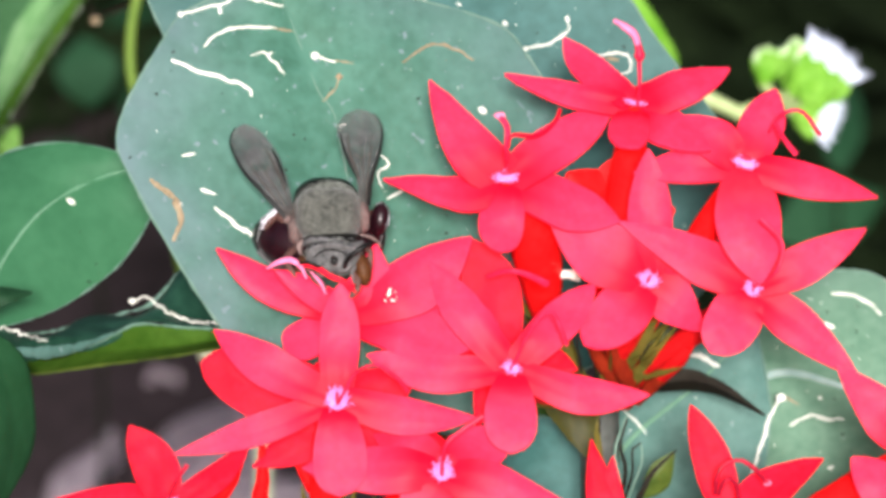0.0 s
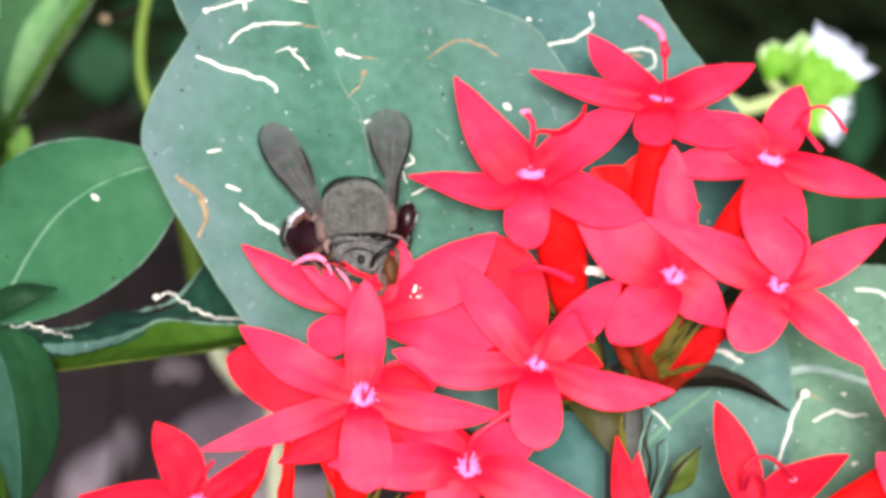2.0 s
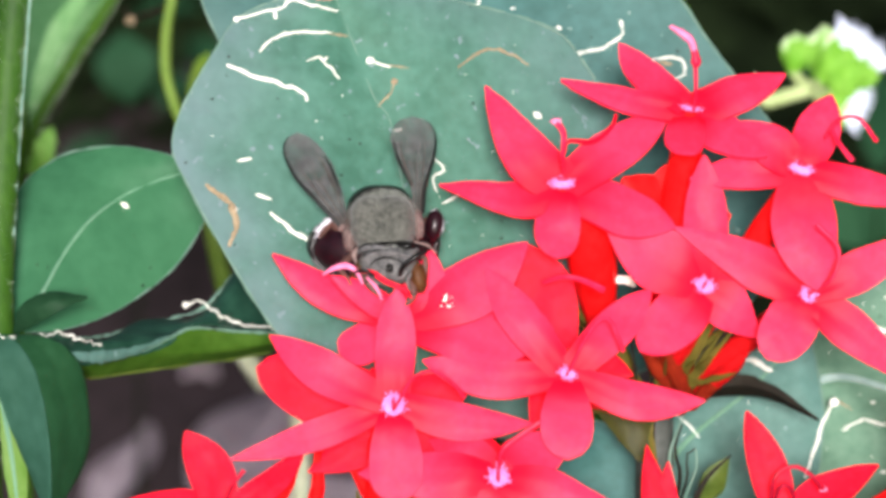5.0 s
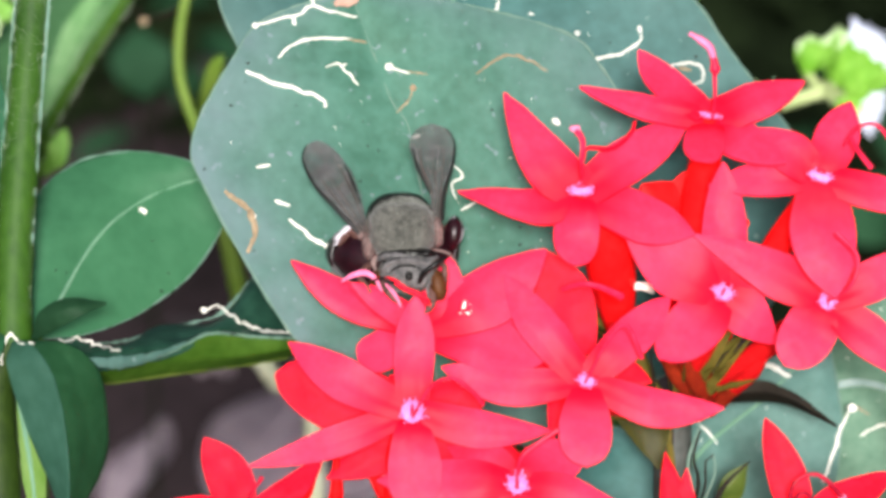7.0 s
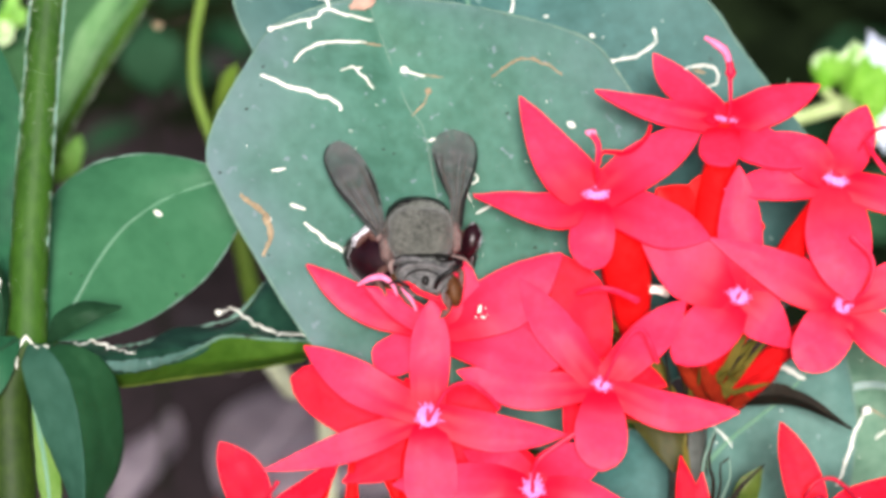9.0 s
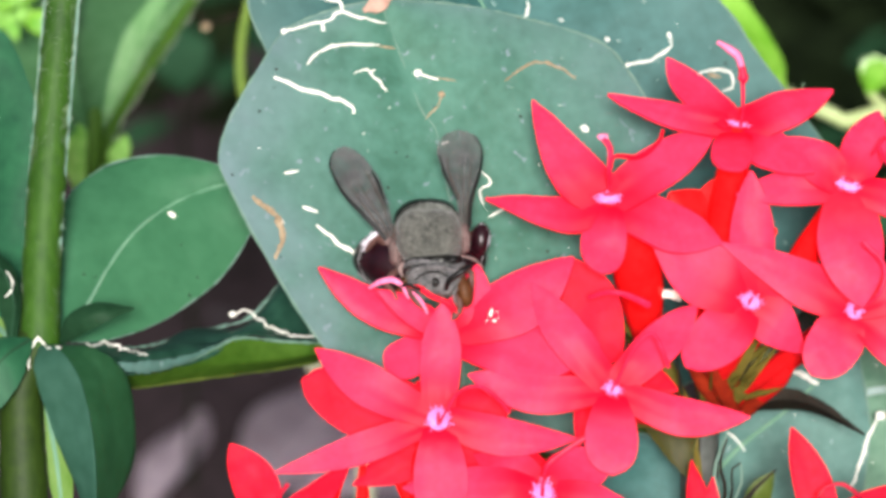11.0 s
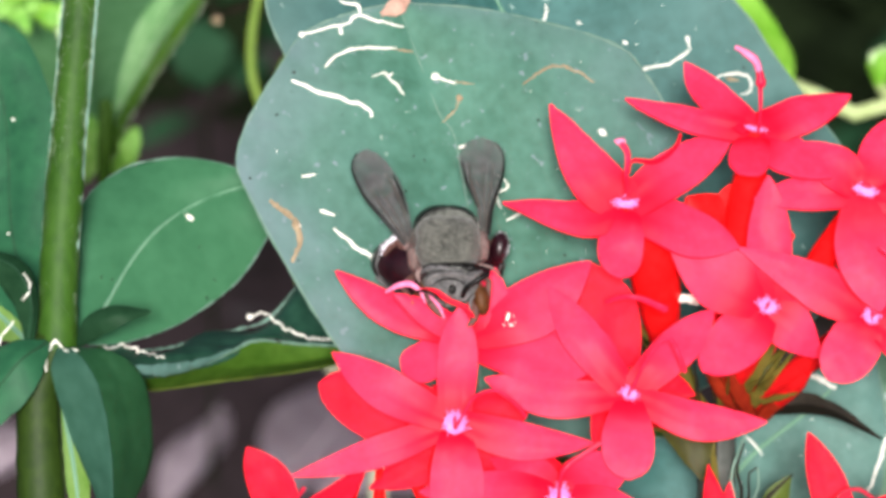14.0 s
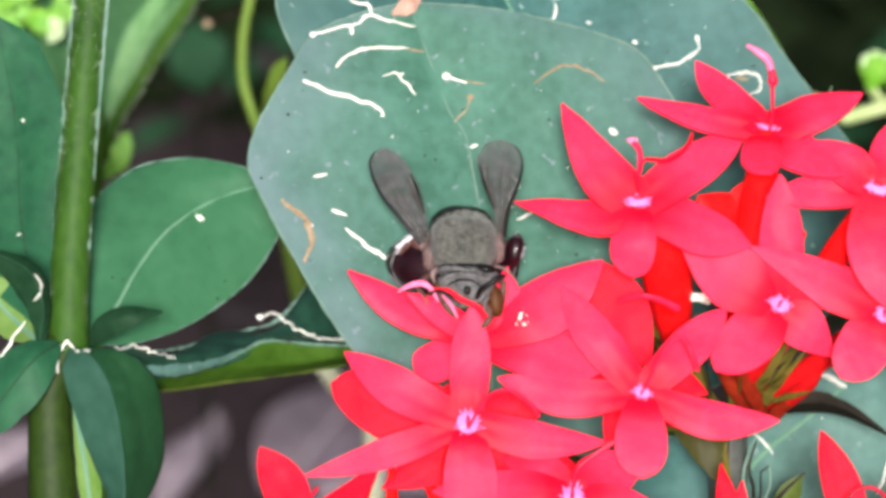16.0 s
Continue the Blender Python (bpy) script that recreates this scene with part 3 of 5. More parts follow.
    flower(plant, (29.9, -1, -22.6), [((26.9, 0, -13.8), 3.3, 2.0, 0.2), ((37.5, 1, -18.0), 4.0), ((22.8, 0, -25.8), 4.0), ((35.8, 0, -26.5), 4.0), ((28.6, 0, -30.1), 4.0)],
           side, (0, -1, 0.5), 1.3, skin=PETAL_DEEP, style=[(28.7, -2, -20.8), (28.8, -4, -19.3), (29.4, -4, -18.4), (30.7, -4, -18.1), (31.9, -4, -18.9), (32.8, -3, -19.9)], tip_r=0.22)
    flower(plant, (20.8, 3, -24.8), [((19.1, 4, -16.6), 2.8), ((20.8, 3, -17.9), 2.4), ((17.0, 2, -23.4), 3.4), ((24.2, 3, -26.2), 3.4)], side, (0, -1, 0.3), heart=False, r=1.2, skin=PETAL_DEEP)
    flower(plant, (45.0, 0, -17.5), [((38.6, 1, -10.6), 4.2), ((49.4, 1, -13.0), 4.2), ((50.3, 1, -20.2), 4.2), ((44.8, 0, -24.7), 4.2), ((42.3, 3, -13.0), 3.6)], side, (0, -1, 0.2))
    flower(plant, (44.9, 1, -23.4), [((39.8, 1, -18.0), 4.4, 2.2), ((48.6, 2, -18.4), 4.2), ((40.4, 1, -27.0), 4.2), ((45.8, 1, -30.1), 4.2), ((51.2, 1, -24.7), 4.2)],
           side, (0, -1, 0.3))
    flower(plant, (12.1, 5, -9.5), [((9.6, 4.5, -0.5), 4.8, 2.2, 0.4, 0.5, 0.7), ((5.4, 5, -9.0), 4.4, 1.6), ((18.0, 4, -11.0), 3.0, 2.0), ((9.9, 4, -15.7), 3.0)], hub, (0, -1, 0.2), heart=False, r=1.3, skin=PETAL_DEEP)
    flower(plant, (20.8, 8, 0.9), [((17.3, 6, 4.9), 6.2, 1.6), ((22.5, 6, 6.6), 4.6, 2.0), ((26.0, 7, 1.9), 4.4, 2.0), ((21.2, 8, -3.0), 4.4, 2.0)], hub, (0, -1, 0.2), heart=False, r=1.3, skin=TUBE)
    part("style", sweep([(12.4, -1, 6.7), (12.7, -1, 7.7), (14.7, 0, 7.7), (16.2, 1, 8.9), (16.6, 2, 9.9)], (0.12, 0.2, 0.2, 0.12), 16, 6), PETAL, plant, "thin red style")
    part("stigma", sweep([(22.9, -1, 13.6), (22.8, -1.3, 14.5), (22.6, -1.3, 15.3)], (0.2, 0.42, 0.36, 0.2), 12, 8, lumps=0.6), STYLE, plant, "dark pink stigma")
    part("stigma", sweep([(22.7, -1.4, 14.9), (22.4, -1.6, 15.7), (21.5, -1.6, 16.4), (20.8, -1.5, 16.8)], (0.3, 0.36, 0.28, 0.16), 14, 8, lumps=0.5), PETAL_PALE, plant, "pale pink stigma lobe")
    part("style", sweep([(33.7, 0, 8.7), (34.3, -1, 7.4), (35.3, -1, 6.1)], (0.16, 0.2, 0.24), 12, 6), STYLE, plant, "thin curved pink style")
    part("style", sweep([(29.0, -3, -20.8), (29.2, -5, -19.8), (29.8, -5, -19.5), (30.4, -4, -20.3), (30.6, -3, -21.5)], (0.17, 0.2, 0.2), 16, 6), STYLE_DARK, plant, "thin curved dark red style")
    for dx, dz, r, tall in ((0, 0, 0.11, 2.6), (0.3, -0.62, 0.2, 0.5), (-0.3, -0.6, 0.1, 0.6), (0.5, 0.1, 0.05, 1.0), (0.62, -0.4, 0.05, 1.0)):
        part("pollen", blob((2.9 + dx, -1.2, -4.8 + dz), (r, r * 0.6, r * tall), None, Matrix.Rotation(radians(14), 4, "Y"), 10, 6, 0.9), FIBRE, plant, "pale clump of pollen")
    # a petal crumpled under the visitor's forelegs
    part("petal", petal_mesh((-0.1, -1, -6.5), (-6.1, -2.6, -3.0), 2.3, (0.2, -1, 0.3), 0.3, 0.8, 2.0), PETAL, plant, "crumpled red petal")
    part("petal_fold", sweep([(-6.8, -2.6, -2.9), (-5.9, -2.9, -2.4), (-4.9, -3, -2.2), (-4.1, -3, -2.7), (-3.6, -2.8, -3.7)], (0.06, 0.2, 0.24, 0.16, 0.06), 16, 8, flat=0.5), PETAL_PALE, plant, "pale pink folded petal edge")
    part("petal_fold", sweep([(-4.0, -3, -2.6), (-2.8, -3.2, -2.8), (-1.7, -3.4, -3.5), (-0.5, -3.5, -4.0), (0.3, -3.3, -4.8)], (0.08, 0.22, 0.2, 0.2, 0.06), 16, 8, flat=0.5), PETAL, plant, "folded red petal edge")
    part("petal_fold", sweep([(-3.3, -2.9, -3.1), (-2.5, -3, -4.0), (-2.1, -3, -4.9)], (0.06, 0.14, 0.06), 12, 8, flat=0.5), PETAL_PALE, plant, "pale pink folded petal edge")
    # a withered white corolla scrap stuck to the tube
    part("withered_scrap", sweep([(16.5, 9.4, -3.3), (17.4, 8.9, -3.3), (17.9, 8.7, -3.4), (18.3, 9.2, -3.8)], (0.2, 0.42, 0.46, 0.2), 12, 8, flat=0.5, lumps=0.8), FIBRE, plant, "white withered scrap of a flower")
    part("withered_scrap", sweep([(17.9, 9.3, -2.5), (18.6, 9.3, -3.2), (19.0, 9.4, -4.1)], (0.1, 0.3, 0.12), 10, 6, flat=0.5, lumps=0.8), DRY, plant, "dark withered scrap of a flower")
    # unopened buds and narrow sepals round the hub
    for tip, foot, w in (((27.2, 8, -9.1), (23.2, 15, -13.7), 0.85), ((25.2, 12, -10.4), (22.3, 17, -14.2), 0.8)):
        foot, tip = Vector(foot), Vector(tip)
        bud = part("bud", sweep([foot.lerp(tip, 0.4), foot.lerp(tip, 0.75), tip], (w * 0.75, w * 0.95, w, w * 0.5), 12, 10), RED_SHADED, plant, "closed red bud with shade in its colour")
        part("calyx", sweep([foot, foot.lerp(tip, 0.3), foot.lerp(tip, 0.5)], (0.45, w * 0.75, w * 0.82), 12, 10, lumps=0.2), TUBE_BROWN, bud, "brownish calyx of the bud")
    for tip, foot, w in (((20.6, 9, -7.9), (22.6, 13, -12.6), 0.95), ((22.3, 9.5, -7.6), (22.8, 14, -12.9), 0.8), ((19.4, 10, -9.2), (21.8, 14, -12.9), 0.7)):
        part("bud", sweep([Vector(foot), Vector(foot).lerp(Vector(tip), 0.6), Vector(tip)], (0.6, w * 0.9, w, w * 0.7), 12, 10), TUBE_BROWN, plant, "brownish red flower tube")
    for tip, w in (((24.2, 7, -6.8), 0.62), ((25.6, 8, -8.3), 0.5), ((24.8, 7, -6.4), 0.42), ((26.5, 9, -7.2), 0.4), ((22.9, 8, -7.9), 0.46), ((23.6, 7.5, -6.6), 0.4), ((25.4, 11, -8.5), 0.45), ((22.1, 9, -8.6), 0.4), ((19.8, 10, -9.5), 0.45), ((24.1, 13, -10.4), 0.55), ((21.4, 10, -8.9), 0.36), ((17.7, 12, -14.1), 0.45)):
        part("sepal", sweep([hub, hub.lerp(Vector(tip), 0.5) + Vector((0.4, -0.8, 0)), Vector(tip)], (0.5, w, w * 0.8, 0.1), 12, 6, flat=0.4), OLIVE, plant,
             "narrow olive sepal")
    for a, b, w in (((-7.3, 3, -17.1), (-7.3, 6, -22.4), 0.72), ((-4.6, 4, -18.1), (-2.0, 7, -22.4), 0.9), ((-8.9, 2, -17.5), (-10.8, 5, -22.3), 0.9)):
        part("bud", sweep([low, Vector(b), Vector(a).lerp(Vector(b), 0.5), Vector(a)], (0.5, w * 0.8, w, w * 0.4), 14, 10), TUBE, plant, "closed red bud")
    part("bract", blade([(17.2, 12, -13.2), (18.0, 11.6, -15.2), (18.9, 11.2, -18.2)], [(14.8, 12, -13.2), (16.4, 11.8, -15.5), (18.7, 11.2, -18.2)], [(19.9, 12, -13.2), (19.8, 11.6, -15.2), (19.1, 11.2, -18.2)],
                        14, 5, 0.2, 0.3), OLIVE_DARK, plant, "olive green bract under the flower head")
    # dark withered leaflet and small shoots below the hub
    part("withered_leaflet", blade([(23.8, 18, -13.0), (26.6, 18, -12.1), (29.9, 19, -12.6), (34.0, 20, -15.0)], [(23.8, 18, -12.8), (26.7, 18, -11.1), (30.1, 19, -12.0), (34.1, 20, -14.9)],
                                   [(23.8, 19, -13.2), (26.6, 20, -13.0), (30.0, 21, -13.3), (34.0, 20, -15.1)], 16, 4, 0.2, 0.2), DRY, plant, "dark brown withered leaflet")
    for a, b, c, w, mat in (((21.7, 14, -21.1), (21.3, 13, -17.8), (22.4, 13, -14.5), 0.16, LEAF_EDGE), ((22.1, 13, -20.1), (21.7, 12, -17.3), (22.3, 12, -15.1), 0.2, DRY), ((22.6, 13, -20.1), (22.6, 12, -17.8), (23.4, 12, -17.1), 0.14, DRY),
                            ((23.0, 13, -20.1), (23.5, 12, -18.5), (23.4, 12, -17.1), 0.12, LEAF_EDGE), ((23.6, 14, -21.1), (24.4, 14, -19.6), (26.4, 14, -17.7), 0.3, DRY), ((19.9, 13, -17.4), (19.7, 12, -15.8), (20.0, 12, -14.1), 0.5, OLIVE),
                            ((18.5, 12, -11.3), (18.3, 11, -9.9), (18.1, 11, -8.4), 0.3, DRY), ((19.9, 12, -11.8), (20.0, 11, -10.4), (20.2, 11, -9.0), 0.22, DRY)):
        part("shoot", sweep([hub + Vector((0, 3, -14)) if Vector(a).z < -9.5 else hub, Vector(a), Vector(b), Vector(c)], (w, w, w, 0.08), 16, 6, flat=0.6), mat, plant, "small curled shoot")
    part("shoot_leaf", blade([(23.6, 15, -21.6), (24.6, 14, -19.9), (26.2, 14, -17.8)], [(23.5, 15, -21.4), (24.1, 14, -19.2), (26.1, 14, -17.8)], [(23.8, 15, -21.8), (25.8, 15, -20.8), (26.3, 14, -17.9)], 12, 4, 0.2, 0.3), VINE_DULL, plant,
         "small yellow-green leaf")


pentas()


# ---- the broad-leaved plant behind the flowers ----
def broad_plant():
    root = earth((14.6, 40, -23.4))
    plant = thing("broad_leaved_plant", root, "broad sage green leaves, dusty and strewn with pale fibres", "plant")
    crown = Vector((15.4, 26, -16.3))
    part("stem", sweep([crown + Vector((0, 6, 26)), crown, crown.lerp(root, 0.5) + Vector((2, 0, 0)), root], (1.0, 1.4, 1.7, 2.0), 18, 10), STEM, plant)
    leaf(plant, "front", [(0.7, 13, -12.2), (0.3, 10.5, -1.8), (-1.4, 10.5, 9.0), (-2.9, 10.5, 11.7), (-4.6, 11, 16.1), (-6.3, 10, 20.6)],
         [(0.5, 13, -12.2), (-6.6, 7, -11.4), (-11.1, 4.2, -6.9), (-15.7, 3.8, 0.5), (-17.8, 4, 4.4), (-19.0, 4.4, 7.1), (-18.6, 5, 9.7), (-17.4, 5.8, 12.3), (-15.7, 6.5, 15.2), (-13.9, 8, 17.9), (-10.3, 9, 19.6), (-6.4, 10, 20.6)],
         [(1.0, 13, -12.2), (9.1, 16, -10.2), (15.2, 17, -3.7), (17.6, 17, 4.3), (16.7, 16, 10.4), (14.2, 15.5, 14.9), (11.7, 15, 17.4), (5.4, 14, 19.3), (-0.2, 12.5, 20.3), (-6.1, 10, 20.6)],
         LEAF, n=44, m=14, puff=0.5, label="broad sage green leaf with a bluish dusty margin", rib=LEAF_EDGE, rib_r=0.17)
    part("withered_tip", sweep([(-7.6, 9.4, 19.6), (-6.6, 9.5, 20.1), (-5.8, 9.6, 20.6), (-5.3, 9.7, 21.0)], (0.2, 0.6, 0.75, 0.2), 14, 8, flat=0.4, lumps=0.4), DRY_PINK, plant, "withered pinkish leaf tip")
    part("whisker", sweep([(28.3, 29, 13.0), (28.9, 27.5, 13.4), (29.2, 27, 14.4)], (0.1, 0.07, 0.04), 12, 5), STEM_RIDGE, plant, "pale whisker at the leaf edge")
    part("petiole", sweep([(0.9, 13, -12.0), (3.6, 19, -15.9), crown + Vector((0, 0, -4))], (0.8, 0.9, 1.0), 12, 8), STEM, plant)
    leaf(plant, "back", [(16.2, 33, -12.5), (10.8, 28, 2.0), (5.5, 27, 13.9), (-1.2, 30, 27.4)],
         [(15.7, 33, -12.5), (0.8, 28, -8.6), (-7.8, 24, 1.0), (-13.4, 20, 11.3), (-15.8, 17, 16.6), (-17.3, 17, 20.6), (-16.6, 20, 25.0), (-10.7, 26, 28.6), (-1.4, 30, 27.6)],
         [(16.7, 33, -12.5), (26.4, 34, -7.7), (33.1, 33, 0.5), (32.0, 31, 7.7), (28.4, 29, 12.9), (25.1, 28, 17.2), (22.3, 28, 21.1), (16.1, 29, 26.4), (-0.9, 30, 27.6)],
         LEAF_BLUE, n=44, m=14, puff=0.7, label="broad blue-green leaf with a pale margin", rib_r=0.35)
    part("petiole", sweep([(16.2, 33, -12.4), (14.2, 31, -17.3), crown + Vector((1, 2, -6))], (0.9, 1.0, 1.1), 12, 8), STEM, plant)
    leaf(plant, "low", [(20.2, 25, -21.0), (23.5, 27, -16.8), (28.9, 29, -12.5), (33.7, 30, -7.5)],
         [(19.9, 25, -20.9), (18.8, 27, -17.2), (21.7, 29, -13.0), (27.9, 30, -9.1), (33.6, 30, -7.4)],
         [(20.4, 25, -21.3), (26.0, 29, -24.9), (33.2, 30, -23.1), (35.0, 29, -16.3), (34.7, 29.5, -11.5), (33.8, 30, -7.5)],
         LEAF_WAX, n=30, m=10, puff=0.6, label="blue-green leaf below the flowers", rib_r=0.25)
    part("petiole", sweep([(20.2, 25, -21.0), (17.8, 26, -21.0), crown + Vector((0, 0, -8))], (0.6, 0.8, 0.9), 10, 8), STEM, plant)
    leaf(plant, "right", [(26.2, 34, -23.2), (31.5, 35, -14.5), (35.9, 34.5, -11.7), (41.2, 34, -12.7), (51.2, 33, -16.4)],
         [(26.0, 34, -23.1), (26.3, 37, -11.6), (33.6, 38, -4.8), (40.5, 38, -2.8), (46.7, 37, -4.8), (51.4, 33, -16.3)],
         [(26.5, 34, -23.5), (32.0, 35, -28.6), (38.7, 34, -29.5), (45.9, 33, -28.0), (50.8, 33, -23.2), (51.4, 33, -16.6)],
         LEAF_PALE, n=36, m=12, puff=0.6, label="pale sage green leaf with a whitish midrib", rib_r=0.5, rib=RIB_WHITE)
    part("petiole", sweep([(26.2, 34, -23.2), (21.7, 31, -23.1), crown + Vector((0, 1, -10))], (0.8, 0.9, 1.0), 10, 8), STEM, plant)
    leaf(plant, "under", [(17.7, 21, -23.4), (15.4, 21, -20.4), (14.0, 22, -17.6), (13.7, 23, -15.0)], [(17.4, 21, -23.4), (12.1, 21, -21.8), (9.8, 22, -19.8), (10.7, 23, -17.1), (13.6, 23, -15.0)],
         [(18.0, 21, -23.4), (19.4, 21, -20.4), (19.1, 21.5, -17.6), (17.3, 22, -15.5), (13.9, 23, -15.0)], LEAF_BLUE, n=18, m=7, puff=0.4, rib=None, label="blue-green leaf under the flowers")

    leaf(plant, "hidden", [(12.4, 26, -19.3), (7.1, 25, -15.7), (1.9, 24, -12.3), (-3.8, 22, -10.1)], [(12.2, 26, -19.5), (6.2, 25, -19.7), (1.4, 25, -16.9), (-2.4, 24, -13.0), (-3.9, 22, -10.3)],
         [(12.5, 26, -19.1), (11.4, 25, -14.0), (6.2, 24, -9.7), (0.5, 23, -8.3), (-3.7, 22, -9.9)], LEAF_WAX, n=20, m=8, puff=0.4, label="pale blue-green leaf deep among the flowers")


broad_plant()


# ---- the hairy-stemmed plant at the side ----
def side_plant():
    root = earth((-35.3, 12, -21.2))
    plant = thing("hairy_stemmed_plant", root, "upright plant with a thick hairy stem and paired green leaves", "plant")
    upper = [(-32.0, 12, 23.1), (-32.3, 12, 20.4), (-33.1, 12, 10.2), (-33.8, 12, 0.0), (-34.0, 12, -8.0)]
    lower = [(-34.2, 12, -7.0), (-35.4, 12, -11.1), (-35.4, 12, -15.8), (-35.2, 12, -20.4), (-35.2, 12, -25.5)]
    part("stem", sweep(upper, (1.42, 1.46, 1.55, 1.62, 1.66), 40, 14, lumps=0.09), STEM, plant, "thick green hairy stem")
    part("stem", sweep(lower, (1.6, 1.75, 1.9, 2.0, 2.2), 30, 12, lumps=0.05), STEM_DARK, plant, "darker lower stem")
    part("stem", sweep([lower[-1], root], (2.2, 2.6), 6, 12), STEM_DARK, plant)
    for dx, r, mat in ((-1.38, 0.1, RIDGE_PALE), (1.3, 0.24, RIDGE_PALE)):
        line = [Vector(p) + Vector((dx, -0.35, 0)) for p in upper]
        part("ridge", sweep(line, (r, r, r * 1.1), 60, 6, lumps=0.6), mat, plant, "pale hairy ridge of the stem")
    bm = bmesh.new()
    random.seed(4)
    line = curve_through(upper, 400)
    for k in range(1300):
        p = random.choice(line)
        q = random.uniform(0, 6.28)
        way = Vector((math.cos(q), -abs(math.sin(q)), random.uniform(-0.3, 0.3)))
        a = p + way * 1.4
        sweep([a, a + way * random.uniform(0.12, 0.36)], (0.012, 0.005), 1, 3, bm)
    tagged(part("stem_hairs", bm, HAIR, plant, "short whitish hairs"), kind="stuff")
    leaf(plant, "round", [(-32.1, 14, -7.2), (-30.4, 17, -4.4), (-28.8, 20, -1.2), (-26.8, 22, 1.6), (-24.5, 24, 3.5), (-22.2, 25, 4.7), (-19.4, 25.5, 5.6), (-17.1, 25, 5.6)],
         [(-32.5, 14, -7.2), (-33.6, 18, -2.6), (-33.4, 20, 2.1), (-32.3, 23, 4.8), (-30.5, 25, 6.5), (-28.9, 26, 7.4), (-26.5, 26, 7.9), (-24.4, 26, 8.0), (-21.8, 26, 7.6), (-19.8, 25.5, 7.1), (-17.1, 25, 5.8)],
         [(-31.6, 14, -7.6), (-28.3, 16, -7.3), (-25.2, 19, -6.2), (-22.4, 21, -4.5), (-19.7, 23, -2.2), (-17.7, 24.5, 0.8), (-17.0, 25, 2.9), (-17.0, 25, 5.5)],
         LEAF_GREEN, n=38, m=12, puff=0.6, label="rounded mid-green leaf with a pale curved midrib", rib_r=0.18, rim_r=0.07)
    fold = [(-33.6, 10, -7.7), (-32.0, 8.4, -8.3), (-30.4, 7.2, -10.6), (-29.5, 7.0, -14.3), (-29.1, 7.4, -18.4), (-29.2, 9, -23.0)]
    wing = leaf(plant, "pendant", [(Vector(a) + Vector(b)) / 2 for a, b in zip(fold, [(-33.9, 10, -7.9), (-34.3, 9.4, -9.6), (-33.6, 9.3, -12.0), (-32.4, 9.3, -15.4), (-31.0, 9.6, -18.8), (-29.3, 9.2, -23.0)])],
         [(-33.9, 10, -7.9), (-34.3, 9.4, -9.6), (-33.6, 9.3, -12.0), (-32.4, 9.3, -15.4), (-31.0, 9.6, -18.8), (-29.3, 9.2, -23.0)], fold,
         LEAF_FOLD_SHEEN, n=28, m=6, puff=0.15, rim=None, rib=None, label="hanging leaf folded along its midrib, sky sheen coloured into one half")
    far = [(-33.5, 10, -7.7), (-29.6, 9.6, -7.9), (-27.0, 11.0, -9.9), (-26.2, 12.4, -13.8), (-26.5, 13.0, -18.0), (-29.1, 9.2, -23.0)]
    part("leaf_half", blade([(Vector(a) + Vector(b)) / 2 for a, b in zip(fold, far)], fold, far, 28, 6, 0.2, 0.2), LEAF_FOLD_SHADE, wing, "turned-away half of the leaf, shade put into its green")
    part("fold_line", sweep([Vector(p) + Vector((0.05, -0.12, 0)) for p in fold], (0.1, 0.12, 0.06), 40, 5, lumps=0.6), LEAF_FOLD_SHEEN, wing)
    leaf(plant, "level", [(-31.1, 12, -8.4), (-26.3, 17, -8.7), (-21.4, 22, -8.0), (-16.4, 26, -7.1), (-10.0, 28, -7.5)],
         [(-31.1, 12, -8.1), (-26.0, 20, -8.0), (-23.0, 25, -7.2), (-19.8, 28, -6.4), (-17.5, 29.5, -5.6), (-13.7, 32, -2.2), (-9.8, 30, -6.4)],
         [(-31.1, 12, -8.9), (-27.2, 15, -9.7), (-23.6, 19, -9.6), (-20.4, 21, -8.3), (-18.2, 23, -7.3), (-14.4, 25, -7.6), (-9.8, 27, -7.8)],
         LEAF_NIGHT, n=44, m=8, puff=0.3, wave=0.5, up=(0, -0.4, 1), rib=None, rim=RIDGE_PALE, label="long dark leaf seen edge-on with a wavy margin", rim_r=0.13)
    part("margin_fold", sweep([(-29.4, 12, -9.2), (-27.4, 12.5, -9.5), (-25.5, 14.6, -9.6), (-23.4, 17, -9.3), (-21.6, 19, -8.7), (-20.2, 20.6, -8.0)], (0.12, 0.42, 0.5, 0.42, 0.25, 0.1), 40, 8, flat=0.4, lumps=0.4), LEAF_WAX, plant,
         "pale upturned margin of the long leaf")
    part("margin", sweep([(-30.9, 13.6, -10.1), (-27.4, 18.6, -11.4), (-21.5, 22.6, -10.75), (-15.9, 26.6, -10.1), (-11.7, 28.1, -9.4)], (0.08, 0.13, 0.1), 60, 5, lumps=0.8), VINE_DULL, plant, "olive lower margin of the long leaf")
    part("leaf", blade([(-31.0, 13, -9.0), (-25.9, 18, -10.3), (-20.5, 22, -9.6), (-15.4, 25, -9.2), (-10.2, 27, -8.4)],
                       [(-31.1, 12.5, -8.7), (-26.3, 16, -9.6), (-22.7, 19.5, -9.3), (-18.6, 22.5, -7.5), (-14.4, 25, -7.7), (-9.8, 27, -7.9)],
                       [(-30.9, 14, -10.2), (-27.4, 19, -11.4), (-21.5, 23, -10.7), (-15.9, 27, -10.0), (-11.7, 28.5, -9.3), (-9.9, 29, -8.8)], 24, 6, 0.2, 0.3), LEAF_UNDER, plant,
         "yellow-green underside of the long leaf")
